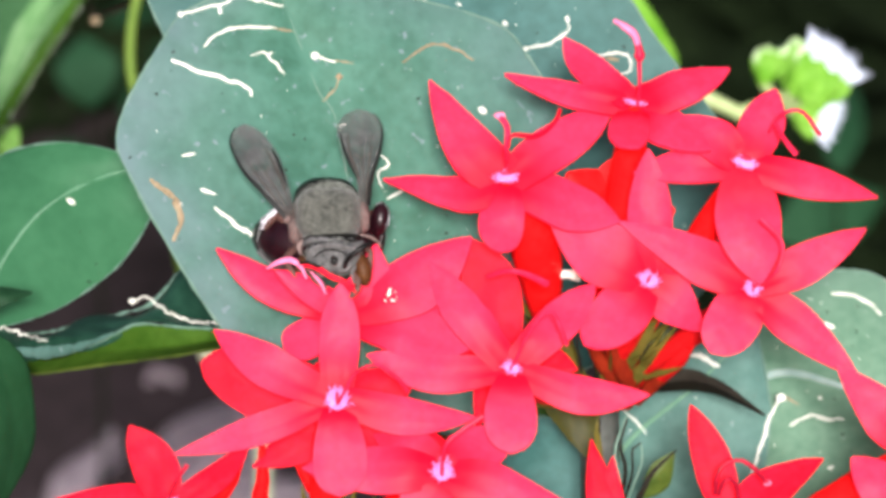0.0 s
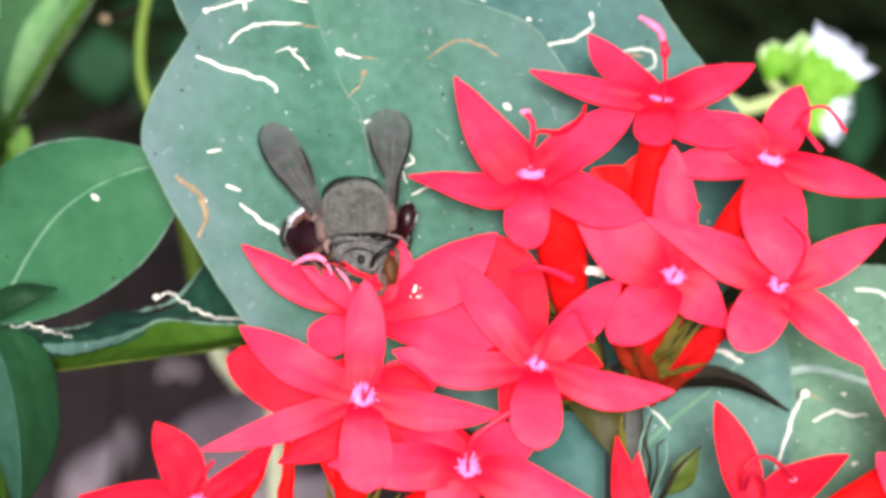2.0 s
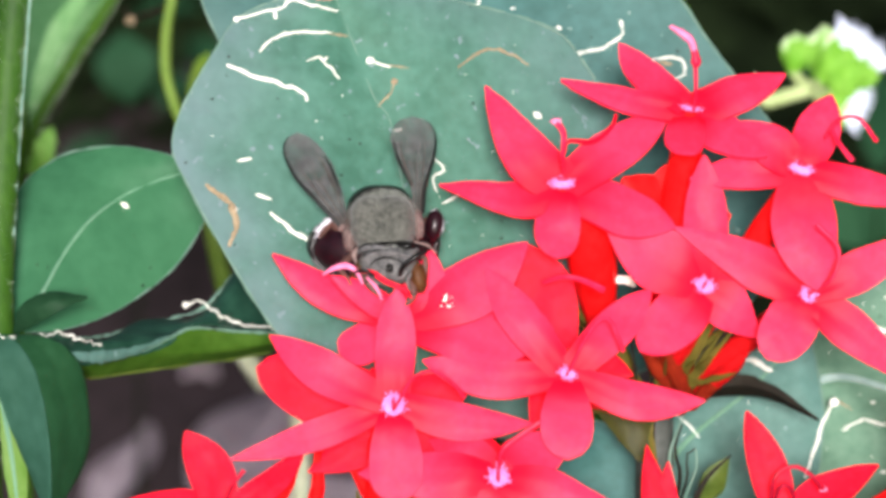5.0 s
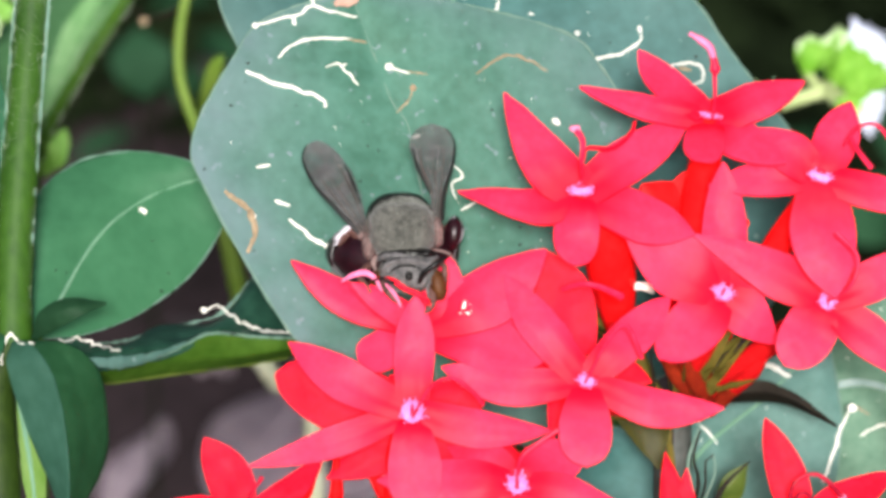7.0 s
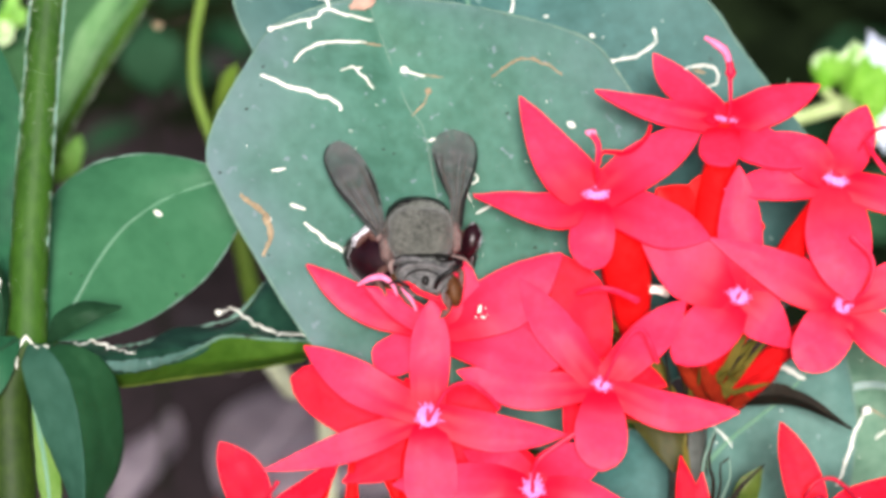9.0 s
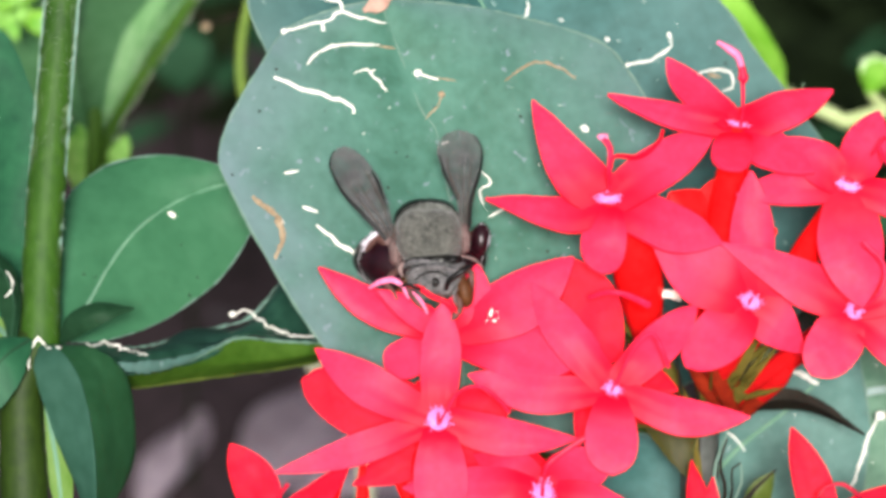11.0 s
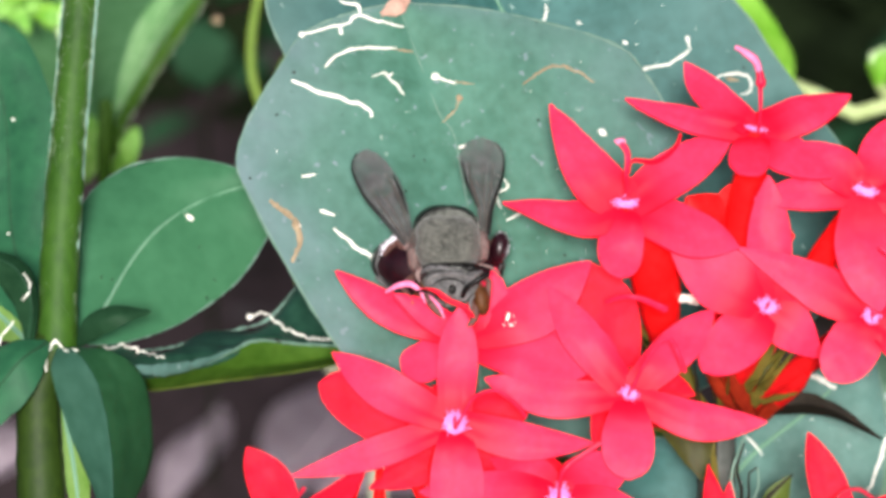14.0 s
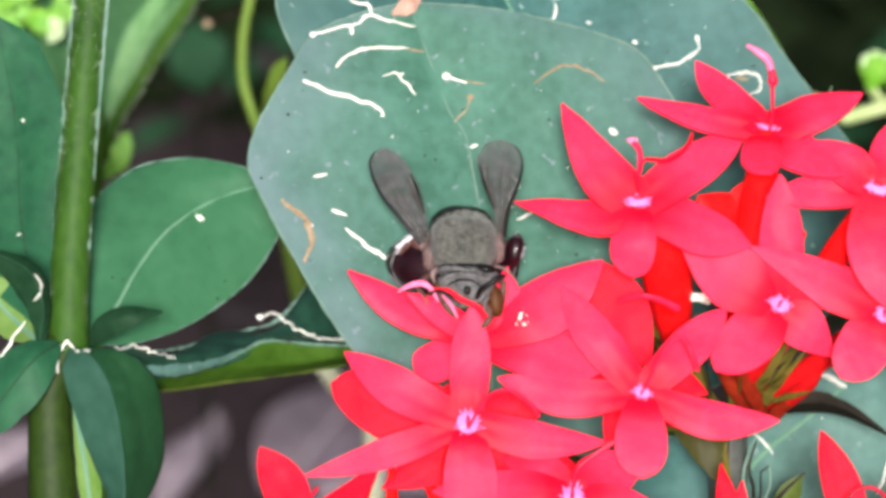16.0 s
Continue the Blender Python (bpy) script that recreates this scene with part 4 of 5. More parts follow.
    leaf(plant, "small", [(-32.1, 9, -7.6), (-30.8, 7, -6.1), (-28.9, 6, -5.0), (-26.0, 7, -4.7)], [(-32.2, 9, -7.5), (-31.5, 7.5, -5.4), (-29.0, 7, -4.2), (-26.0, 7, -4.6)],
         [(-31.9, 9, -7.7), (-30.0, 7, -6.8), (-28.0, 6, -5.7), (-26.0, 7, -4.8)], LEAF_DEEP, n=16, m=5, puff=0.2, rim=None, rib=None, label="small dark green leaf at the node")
    leaf(plant, "outer", [(-34.6, 9.5, -7.3), (-36.5, 7.5, -8.7), (-38.7, 7.5, -11.4), (-42.1, 9, -16.1)], [(-34.8, 9.5, -7.1), (-37.5, 9, -7.3), (-40.8, 10, -9.7), (-42.3, 9, -15.9)],
         [(-34.3, 9.5, -7.5), (-35.3, 7.5, -11.0), (-37.8, 7.5, -13.7), (-41.9, 9, -16.2)], LEAF_DARK, n=18, m=6, puff=0.3, rim=None, rib=LEAF_MID, rib_r=0.15, label="dark green leaf at the node")
    leaf(plant, "tall", [(-35.6, 14, -7.0), (-38.4, 20, 1.3), (-39.3, 23, 10.7), (-41.1, 24, 19.7)], [(-35.8, 14, -7.0), (-43.2, 21, -0.2), (-44.5, 25, 10.7), (-41.3, 24, 19.7)],
         [(-35.3, 14, -7.0), (-34.9, 19, 0.8), (-34.8, 21, 9.7), (-36.4, 23, 15.4), (-38.2, 24, 18.3), (-40.9, 24, 19.8)], LEAF_DARK, n=26, m=8, puff=0.5,
         rim=None, rib=LEAF_MID, rib_r=0.15, label="tall dark blue-green leaf behind the stem")
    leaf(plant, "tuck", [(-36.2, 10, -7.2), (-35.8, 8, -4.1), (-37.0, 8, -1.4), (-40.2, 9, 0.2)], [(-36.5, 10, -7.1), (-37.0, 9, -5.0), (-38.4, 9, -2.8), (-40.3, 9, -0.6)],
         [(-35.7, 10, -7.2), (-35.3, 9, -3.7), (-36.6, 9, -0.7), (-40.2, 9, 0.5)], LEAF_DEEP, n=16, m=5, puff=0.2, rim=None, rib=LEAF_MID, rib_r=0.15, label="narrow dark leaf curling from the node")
    leaf(plant, "young", [(-36.1, 15, -7.8), (-38.1, 17, -6.2), (-40.1, 18, -4.3), (-42.0, 18, -1.5)], [(-36.3, 15, -7.8), (-39.6, 18, -7.1), (-41.6, 19, -5.3), (-42.2, 18, -1.6)],
         [(-35.9, 15, -7.8), (-37.2, 17, -5.2), (-39.2, 18, -2.5), (-41.8, 18, -1.4)], LEAF_LIME, n=14, m=5, puff=0.3, rim=None, label="young yellow-green leaf")
    leaf(plant, "shoot", [(-33.7, 13, -11.2), (-33.1, 13.2, -14.9), (-32.5, 13.5, -18.6), (-32.0, 14, -23.7)], [(-33.9, 13, -11.2), (-33.7, 13.2, -14.9), (-33.3, 13.5, -19.1), (-32.2, 14, -23.7)],
         [(-33.5, 13, -11.2), (-32.1, 13.5, -15.4), (-31.3, 14, -19.1), (-31.8, 14, -23.7)], LEAF_LIME, n=14, m=4, puff=0.3, rim=None, label="pale green young leaf below the node")


side_plant()


# ---- pale fibres and crumbs fallen on the leaves ----
def fibres():
    def lay(key, pts, r, tan=False, knob=0.0, crimp=0.5):
        r *= 0.58
        fine = curve_through(pts, 6 * len(pts))
        shake = 0.0 if len(pts) < 3 else 0.2
        line = [settle(key, p + Vector((noise.noise(p * 0.9) + crimp * noise.noise(p * 2.6), 0, noise.noise(p * 0.9 + Vector((9, 9, 9))) + crimp * noise.noise(p * 2.6 + Vector((5, 5, 5))))) * shake, r * 0.8) for p in fine]
        bm = sweep(line, (r * 0.6, r, r * 1.1, r * 0.9, r * 0.6), 2 * len(line), 6, lumps=0.5)
        if knob:
            blob(line[0], (knob, knob * 0.7, knob * 0.9), bm, None, 10, 6, 0.3)
        lone("dry_fibre", bm, FIBRE_TAN if tan else FIBRE, line[len(line) // 2],
             "tan curled dry plant fibre lying on a leaf" if tan else "white curled dry plant fibre lying on a leaf", "plant debris", "dry fibres on the leaves")

    lay("front", [(-14.7, 8, 14.1), (-13.2, 8, 13.4), (-10.9, 8, 12.7), (-8.6, 8, 11.9), (-8.3, 8, 11.2)], 0.31, crimp=0.0)
    lay("front", [(-12.1, 8, 15.3), (-10.7, 8, 16.4), (-8.4, 9, 16.9), (-6.4, 9, 16.8)], 0.2)
    lay("front", [(-6.6, 9, 16.8), (-5.0, 9, 16.6)], 0.16, True)
    lay("front", [(-8.3, 8, 14.4), (-7.5, 8, 14.8), (-7.0, 8, 14.6), (-5.6, 8, 13.1)], 0.15)
    lay("front", [(-14.0, 8, 17.9), (-12.1, 8, 18.4), (-10.4, 8, 18.8), (-9.4, 8, 19.6), (-7.9, 8, 19.0), (-5.9, 8, 18.7)], 0.2, knob=0.26)
    lay("front", [(-9.3, 9, 19.5), (-9.6, 9, 20.3), (-10.3, 9, 20.5), (-11.1, 9, 20.6)], 0.2)
    lay("front", [(-7.0, 8, 14.6), (-6.6, 8, 14.8)], 0.14)
    lay("front", [(-10.9, 8, 18.6), (-10.8, 8, 17.9)], 0.28)
    lay("front", [(-3.1, 9, 14.6), (-2.4, 9, 14.3), (-1.5, 9, 14.1)], 0.17, knob=0.34)
    lay("front", [(-1.6, 9, 14.2), (-0.0, 9, 14.0)], 0.14, True)
    lay("front", [(3.9, 12, 14.0), (5.6, 12, 15.2), (7.3, 12, 15.6), (9.9, 12, 14.4)], 0.18, True)
    lay("front", [(-1.3, 9, 12.8), (-1.5, 9, 12.0), (-2.5, 9, 10.9)], 0.14, True, knob=0.3)
    lay("front", [(-11.1, 7, 2.1), (-9.9, 7, 1.1), (-8.4, 7, 0.0), (-7.3, 7, -0.8)], 0.3, crimp=0.1)
    lay("front", [(-12.3, 6, 3.6), (-11.1, 6, 3.2)], 0.24)
    lay("front", [(-13.8, 6, 6.3), (-12.7, 6, 6.5)], 0.2)
    lay("front", [(-16.4, 5, 4.4), (-15.3, 5, 3.6), (-14.3, 5, 2.6), (-13.9, 5, 1.0), (-14.4, 5, -0.6)], 0.46, True)
    lay("front", [(-14.2, 5, 2.5), (-13.8, 5, 2.3)], 0.3)
    lay("front", [(1.8, 10, 6.7), (2.9, 10, 5.8), (1.9, 10, 5.1), (2.2, 10, 3.9)], 0.14)
    lay("front", [(2.7, 10, 2.9), (4.0, 10, 3.6)], 0.17)
    lay("front", [(-1.2, 10, 8.8), (-0.6, 10, 9.0)], 0.22)
    lay("front", [(10.2, 15, 10.4), (10.8, 15, 10.0)], 0.42)
    lay("front", [(-3.9, 10, 2.0), (-3.3, 10, 2.3)], 0.2)
    lay("back", [(14.3, 27, 15.8), (16.5, 27, 16.4), (17.8, 27, 17.2), (17.9, 27, 18.4)], 0.22, knob=0.2)
    lay("back", [(17.8, 27, 18.6), (17.9, 27, 18.1)], 0.36)
    lay("back", [(20.1, 27, 15.0), (21.5, 27, 15.5), (22.9, 27, 15.4), (23.2, 27, 14.1), (22.3, 27, 13.6)], 0.18)
    lay("back", [(21.1, 27, 15.1), (22.2, 27, 14.9)], 0.3, True)
    lay("back", [(5.8, 27, 21.3), (5.8, 27, 20.1), (5.7, 27, 18.8)], 0.16)
    lay("back", [(12.4, 27, 18.1), (12.8, 27, 17.9)], 0.26)
    lay("back", [(8.5, 27, 19.7), (8.9, 27, 19.6)], 0.2)
    lay("round", [(-24.2, 23, 3.2), (-23.6, 23, 2.8)], 0.36)
    lay("level", [(-18.9, 28, -5.3), (-17.7, 28, -5.3), (-15.9, 27, -6.3), (-14.1, 26, -7.1), (-10.7, 27, -7.2)], 0.17, knob=0.3, crimp=2.2)
    lay("level", [(-30.4, 14, -7.9), (-28.8, 15, -7.6), (-27.2, 16, -8.2), (-25.4, 17, -8.7)], 0.16, crimp=1.8)
    lay("pendant", [(-34.6, 9, -9.7), (-34.6, 9, -8.3), (-33.9, 9, -7.2), (-33.2, 9, -7.8), (-32.0, 9, -7.9)], 0.18)
    lay("low", [(35.9, 30, -13.6), (35.0, 30, -15.4), (34.2, 30, -18.0), (33.4, 30, -20.1)], 0.24, knob=0.4)
    lay("right", [(37.0, 34, -16.2), (38.7, 34, -15.3), (40.2, 34, -15.6), (41.6, 34, -15.6)], 0.2)
    lay("right", [(40.8, 37, -4.8), (43.3, 37, -5.3), (45.1, 37, -6.7)], 0.2)
    lay("right", [(40.1, 36, -7.4), (40.9, 36, -7.8)], 0.32)
    lay("right", [(39.4, 34, -13.8), (39.8, 34, -13.8)], 0.28)
    lay("right", [(40.2, 34, -19.8), (40.7, 34, -19.7)], 0.26)
    lay("right", [(36.3, 34, -13.5), (37.8, 34, -14.4)], 0.18, True)
    lay("low", [(28.4, 30, -9.9), (29.2, 30, -10.2), (30.2, 30, -10.8), (30.6, 30, -11.0)], 0.4)
    lay("low", [(22.6, 27, -14.7), (23.5, 27, -15.4), (24.5, 27, -16.7)], 0.14)
    lay("outer", [(-39.7, 10, -8.7), (-38.5, 10, -7.5), (-38.2, 10, -6.7), (-37.3, 10, -5.6)], 0.17)
    lay("tuck", [(-36.6, 8, -3.7), (-35.9, 8, -3.3), (-35.9, 8, -2.3), (-36.4, 8, -1.7)], 0.14)
    lay("tall", [(-38.9, 20, 1.5), (-38.6, 20, 1.5)], 0.2)
    lay("tall", [(-38.8, 22, 11.1), (-38.6, 22, 11.0)], 0.17)
    # fine crumbs
    random.seed(11)
    bm = bmesh.new()
    for key, cx, cz, sx, sz, n in (("front", -6, 8, 13, 11, 36), ("back", 14, 17, 12, 5, 24), ("right", 36, -12, 8, 9, 40), ("low", 27, -14, 5, 6, 20)):
        for k in range(n):
            p = Vector((cx + random.uniform(-sx, sx) * 1.2, 0, cz + random.uniform(-sz, sz) * 1.2))
            hit = SHEETS[key].ray_cast(Vector((p.x, -200, p.z)), Vector((0, 1, 0)))[0]
            if hit:
                r = random.uniform(0.03, 0.09)
                blob(hit, (r, r * 0.7, r * 0.9), bm, None, 6, 4, 0.4)
    dark = bmesh.new()
    for key, cx, cz, sx, sz, n in (("front", -6, 8, 16, 14, 26), ("back", 14, 17, 13, 6, 14), ("right", 36, -12, 9, 10, 14), ("round", -24, 0, 7, 7, 5)):
        for k in range(n):
            p = Vector((cx + random.uniform(-sx, sx), 0, cz + random.uniform(-sz, sz)))
            hit = SHEETS[key].ray_cast(Vector((p.x, -200, p.z)), Vector((0, 1, 0)))[0]
            if hit:
                r = random.uniform(0.05, 0.16)
                blob(hit, (r, r * 0.5, r * 0.7), dark, None, 6, 4, 0.4)
    lone("leaf_specks", dark, DRY, (0.5, 10, 5.3), "small dark specks of dirt on the leaves", "plant debris", kind="stuff")
    lone("leaf_crumbs", bm, FIBRE, (0.5, 10, 5.3), "fine whitish crumbs and dust on the leaves", "plant debris", kind="stuff")


fibres()


# ---- the bee ----
BEE_AT = Vector((-1.6, 0, -2.1))


def bee():
    body = thing("bee", BEE_AT, "grey-olive furry bee with smoky wings, head down in a red flower", "bee")
    # abdomen behind the thorax
    ab = part("abdomen", blob((-2.6, 4.2, -0.6), (5.4, 3.4, 3.1), None, None, 24, 16, 0.05), SHELL, body, "dark maroon glossy abdomen")
    for y, k in ((3.6, 0.925), (5.0, 0.985), (6.4, 0.87)):
        ring = [Vector((-2.6, 0, -0.6)) + Vector((5.4 * k * math.cos(q), y - 0.6, 3.1 * k * math.sin(q))) for q in (6.2832 * s / 24 for s in range(25))]
        part("abdomen_band", sweep(ring, (0.09, 0.09), 24, 5), BLACK, ab)

    def boxy(c, radii, power, rough):
        bm = blob((0, 0, 0), (1, 1, 1), None, None, 28, 18)
        for v in bm.verts:
            k = (abs(v.co.x) ** power + abs(v.co.y) ** power + abs(v.co.z) ** power) ** (1 / power)
            q = v.co / k
            v.co = Vector(c) + Vector((q.x * radii[0], q.y * radii[1], q.z * radii[2])) * (1 + rough * noise.noise(q * 2.5))
        return bm

    thorax = part("thorax", boxy((-1.85, 0.6, 1.2), (2.6, 2.3, 2.15), 3.2, 0.07), FUZZ, body, "olive-grey furry thorax")
    part("thorax_rear", boxy((-1.95, 2.4, 2.1), (2.65, 2.0, 2.1), 2.5, 0.04), BLACK, body, "black rear edge of the thorax")
    for x, w in ((676, 0.7), (816, 0.6)):
        part("shoulder", blob((-4.5, 0.8, 0.1) if x < 700 else (1.0, 0.6, 0.8), (w * 0.8, 1.2, 1.2), None, None, 14, 10, 0.3), HAIR_TAN, body, "tan hairy flank")
    part("neck", boxy((-1.5, -0.4, -0.8), (2.3, 1.4, 0.55), 2.4, 0.1), BLACK, body, "black gap between thorax and head")
    head = part("head", boxy((-1.5, -1.4, -2.2), (2.2, 1.5, 1.45), 2.5, 0.08), FACE, body, "grey furry head with black marks")
    part("collar", sweep([(-4.0, -0.6, -1.1), (-3.0, -1.6, -0.8), (-1.7, -2, -1.0), (-0.2, -2, -1.4), (0.9, -1, -1.1)], (0.2, 0.3, 0.34, 0.3, 0.2), 14, 8, lumps=0.5), FACE, body)
    part("eye", blob((0.85, -1.6, -3.3), (0.7, 0.85, 1.3), None, Matrix.Rotation(radians(-10), 4, "Y")), EYE, head, "brown oval compound eye")
    part("eye", blob((-3.9, -1, -3.0), (0.7, 0.9, 1.2), None, Matrix.Rotation(radians(14), 4, "Y")), EYE, head, "brown oval compound eye")
    part("ocellus", blob((-1.4, -2.9, -2.5), (0.34, 0.25, 0.4), None, None, 10, 6), BLACK, head)
    part("ocellus", blob((-0.0, -1.95, -0.8), (0.62, 0.3, 0.28), None, None, 10, 6), BLACK, head)
    part("ocellus", blob((-2.8, -2, -1.2), (0.75, 0.3, 0.16), None, Matrix.Rotation(radians(-18), 4, "Y"), 10, 6), BLACK, head)
    part("face_line", sweep([(-3.0, -2.6, -2.2), (-2.2, -3, -1.7), (-1.1, -3, -1.7), (-0.3, -2.7, -2.1)], (0.06, 0.11, 0.06), 12, 6), BLACK, head)
    part("antenna", sweep([(-0.6, -3, -3.1), (-0.3, -3.6, -2.4), (0.7, -3.8, -1.7), (1.6, -3.6, -1.2)], (0.18, 0.24, 0.24, 0.16), 14, 8), BLACK, head, "bent black antenna")
    part("antenna", sweep([(-2.2, -2.8, -3.2), (-2.8, -3.4, -2.9), (-3.5, -3.4, -2.6), (-4.2, -3, -2.7)], (0.12, 0.14, 0.14, 0.12), 14, 8), BLACK, head, "bent black antenna")
    for pts, r in (([(-3.5, -2.2, -1.9), (-2.6, -2.9, -1.3), (-1.1, -3, -1.3), (0.4, -2.4, -1.7)], 0.22),
                   ([(-1.0, -2.6, -3.4), (-0.4, -2.8, -3.2), (-0.0, -2.8, -2.7)], 0.16), ([(0.1, -2.2, -4.3), (-0.0, -2.6, -3.5), (0.3, -2.6, -3.0)], 0.13)):
        part("face_band", sweep(pts, (r * 0.5, r, r * 0.6), 14, 6, lumps=0.5), FACE_PALE, head, "pale grey hair band on the face")
    part("face_line", sweep([(-3.1, -2.4, -1.6), (-2.7, -2.8, -1.2), (-1.9, -2.9, -1.0)], (0.05, 0.17, 0.05), 12, 6), BLACK, head)
    # legs: thigh and shin of each
    for hip, knee, foot, r in (((-4.2, 0.5, -1.3), (-5.4, -1.6, -2.3), (-4.5, -2.4, -3.7), 0.3), ((-3.8, -1, -2.5), (-3.2, -2.6, -3.6), (-2.1, -2.6, -4.7), 0.34),
                               ((0.5, 0, -1.5), (1.5, -1.2, -1.8), (1.3, -1.6, -4.0), 0.28), ((0.1, -1, -3.1), (0.5, -2.2, -4.7), (-0.4, -2.2, -5.6), 0.3),
                               ((-5.1, 2, 0.7), (-6.1, 2.2, 1.3), (-7.0, 1.8, 0.2), 0.36), ((1.4, 2, 0.8), (2.3, 1.8, 1.5), (2.6, 1.4, 0.2), 0.3)):
        lg = part("leg", sweep([hip, Vector(hip).lerp(Vector(knee), 0.5) + Vector((0, -0.2, 0.1)), knee], (r, r * 1.1, r * 0.8), 10, 8, lumps=0.2), LIMB, body)
        part("shin", sweep([knee, foot], (r * 0.85, r, r * 0.55), 8, 8, lumps=0.2), LIMB, lg)
    part("collar_hair", sweep([(0.7, -1.4, -0.5), (1.7, -1.2, -0.8), (2.4, -0.8, -1.5)], (0.06, 0.14, 0.06), 12, 8, lumps=0.5), HAIR_TAN, body, "tan hair on the shoulder")
    part("collar_hair", sweep([(-3.9, -1, -0.8), (-4.2, -0.8, -1.3), (-4.0, -1, -2.0)], (0.12, 0.2, 0.12), 12, 8, lumps=0.5), HAIR_TAN, body, "tan hair on the shoulder")
    # whitish hair fringes of the hind legs
    for arc, wide in (([(-7.1, 1.6, 0.2), (-6.8, 1.5, 0.9), (-6.1, 1.4, 1.5), (-5.3, 1.3, 1.9)], 1.0), ([(2.5, 1.2, -0.1), (2.9, 1.2, 0.8), (2.6, 1.2, 1.7), (2.1, 1.2, 1.9)], 0.6)):
        bm = sweep(arc, (0.04, 0.10 * wide, 0.13 * wide, 0.04), 18, 7, flat=0.6, lumps=0.9)
        random.seed(71)
        run, heart = curve_through(arc, 60), Vector((-4.6, 1.6, 0.2)) if wide == 1.0 else Vector((1.6, 1.6, 0.7))
        for k in range(70):
            p = random.choice(run)
            way = ((p - heart).normalized() + Vector((random.uniform(-0.5, 0.5), random.uniform(-0.5, 0), random.uniform(-0.5, 0.5)))).normalized()
            sweep([p, p + way * random.uniform(0.2, 0.5) * wide], (0.03, 0.012), 1, 3, bm)
        part("hind_brush", bm, HAIR_PALE, body, "whitish hair fringe on the hind leg")
    part("hind_thigh", blob((2.3, 1.6, 0.8), (0.8, 0.9, 1.35), None, Matrix.Rotation(radians(8), 4, "Y"), 14, 10, 0.1), SHELL, body, "maroon hind thigh")
    # wings: film, veins
    for root, lead, trail in (
            ((-5.0, 1, 0.9), [(-5.1, 1, 0.9), (-6.8, 1.4, 2.9), (-8.5, 2, 4.9), (-9.4, 2.6, 6.7), (-9.5, 3, 7.7), (-9.1, 3, 8.4), (-8.4, 3, 8.7)],
             [(-4.5, 1, 1.5), (-4.9, 1.4, 3.5), (-5.4, 2, 5.3), (-6.0, 2.6, 6.7), (-6.8, 3, 7.7), (-7.5, 3, 8.4), (-8.3, 3, 8.7)]),
            ((0.9, 1, 1.8), [(0.5, 1, 1.8), (0.5, 1.6, 4.0), (-0.5, 2.2, 6.1), (-0.9, 2.8, 7.7), (-0.75, 3, 8.6), (-0.2, 3, 9.3), (0.8, 3, 9.65)],
             [(1.4, 1, 1.8), (1.7, 1.6, 4.0), (2.4, 2.2, 6.0), (2.7, 2.8, 7.5), (2.55, 3, 8.5), (2.0, 3, 9.2), (0.9, 3, 9.65)])):
        mid = [(Vector(a) + Vector(b)) / 2 for a, b in zip(lead, trail)]
        w = part("wing", blade(mid, lead, trail, 24, 6, 0.04, 0.12, 4), WING, body, "smoky translucent wing with dark veins")
        front = Vector((0, -0.14, 0))
        outer, inner = (lead, trail) if lead[0][0] < -3 else (trail, lead)
        part("vein", sweep([Vector(p) + front for p in outer[:6]], (0.2, 0.15, 0.05), 20, 5), BLACK, w)
        for f, stop, r in ((0.25, 3, 0.09), (0.5, 3, 0.07), (0.8, 2, 0.07)):
            line = [Vector(a).lerp(Vector(b), f) + front for a, b in zip(outer, inner)][:stop + 1]
            part("vein", sweep(line, (r, r * 0.7, r * 0.3), 16, 5), VEIN, w)
        a, b = Vector(outer[2]) + front, Vector(inner[2]) + front
        part("vein", sweep([a.lerp(b, 0.25), a.lerp(b, 0.5) + Vector((0, 0, -0.4)), a.lerp(b, 0.7)], (0.05, 0.05), 8, 5), VEIN, w)
        for f0, f1, i0, i1, r, mat in ((0.94, 0.94, 3, 1, 0.13, BLACK), (0.78, 0.82, 3, 1, 0.09, VEIN), (0.86, 0.88, 3, 2, 0.06, FACE_PALE), (0.36, 0.42, 3, 1, 0.05, FACE_PALE)):
            line = [Vector(outer[i]).lerp(Vector(inner[i]), f0 + (f1 - f0) * k) + front for k, i in enumerate(range(i0, i1 - 1, -1))]
            part("vein", sweep(line, (r * 0.4, r, r * 0.4), 12, 5), mat, w)
        part("wing_joint", blob(root, (0.42, 0.45, 0.36), None, None, 12, 8, 0.4), HAIR_TAN, body, "tan wing joint")
    # fur
    random.seed(21)

    def fur(owner, c, radii, n, mat, low, high, keep):
        bm = bmesh.new()
        c = Vector(c)
        for k in range(n):
            v = Vector((random.gauss(0, 1), random.gauss(0, 1), random.gauss(0, 1))).normalized()
            if not keep(v):
                continue
            a = c + Vector((v.x * radii[0], v.y * radii[1], v.z * radii[2])) * 0.97
            way = (v + Vector((random.uniform(-0.5, 0.5), random.uniform(-0.4, 0.2), random.uniform(-0.6, 0.3)))).normalized()
            long = random.uniform(low, high)
            side = way.cross(Vector((0.3, 0.5, 0.8))).normalized() * 0.035
            p = [bm.verts.new(a - side), bm.verts.new(a + side), bm.verts.new(a + way * long)]
            bm.faces.new(p)
        ob = new("fur", finish("fur", bm, mat, BASE_OF["bee"]))
        ob.parent = owner
        tagged(ob, "short dense fur", kind="stuff")

    fur(thorax, (-1.85, 0.6, 1.3), (2.65, 2.4, 2.35), 5200, HAIR_GREY, 0.25, 0.6, lambda v: v.y < 0.6)
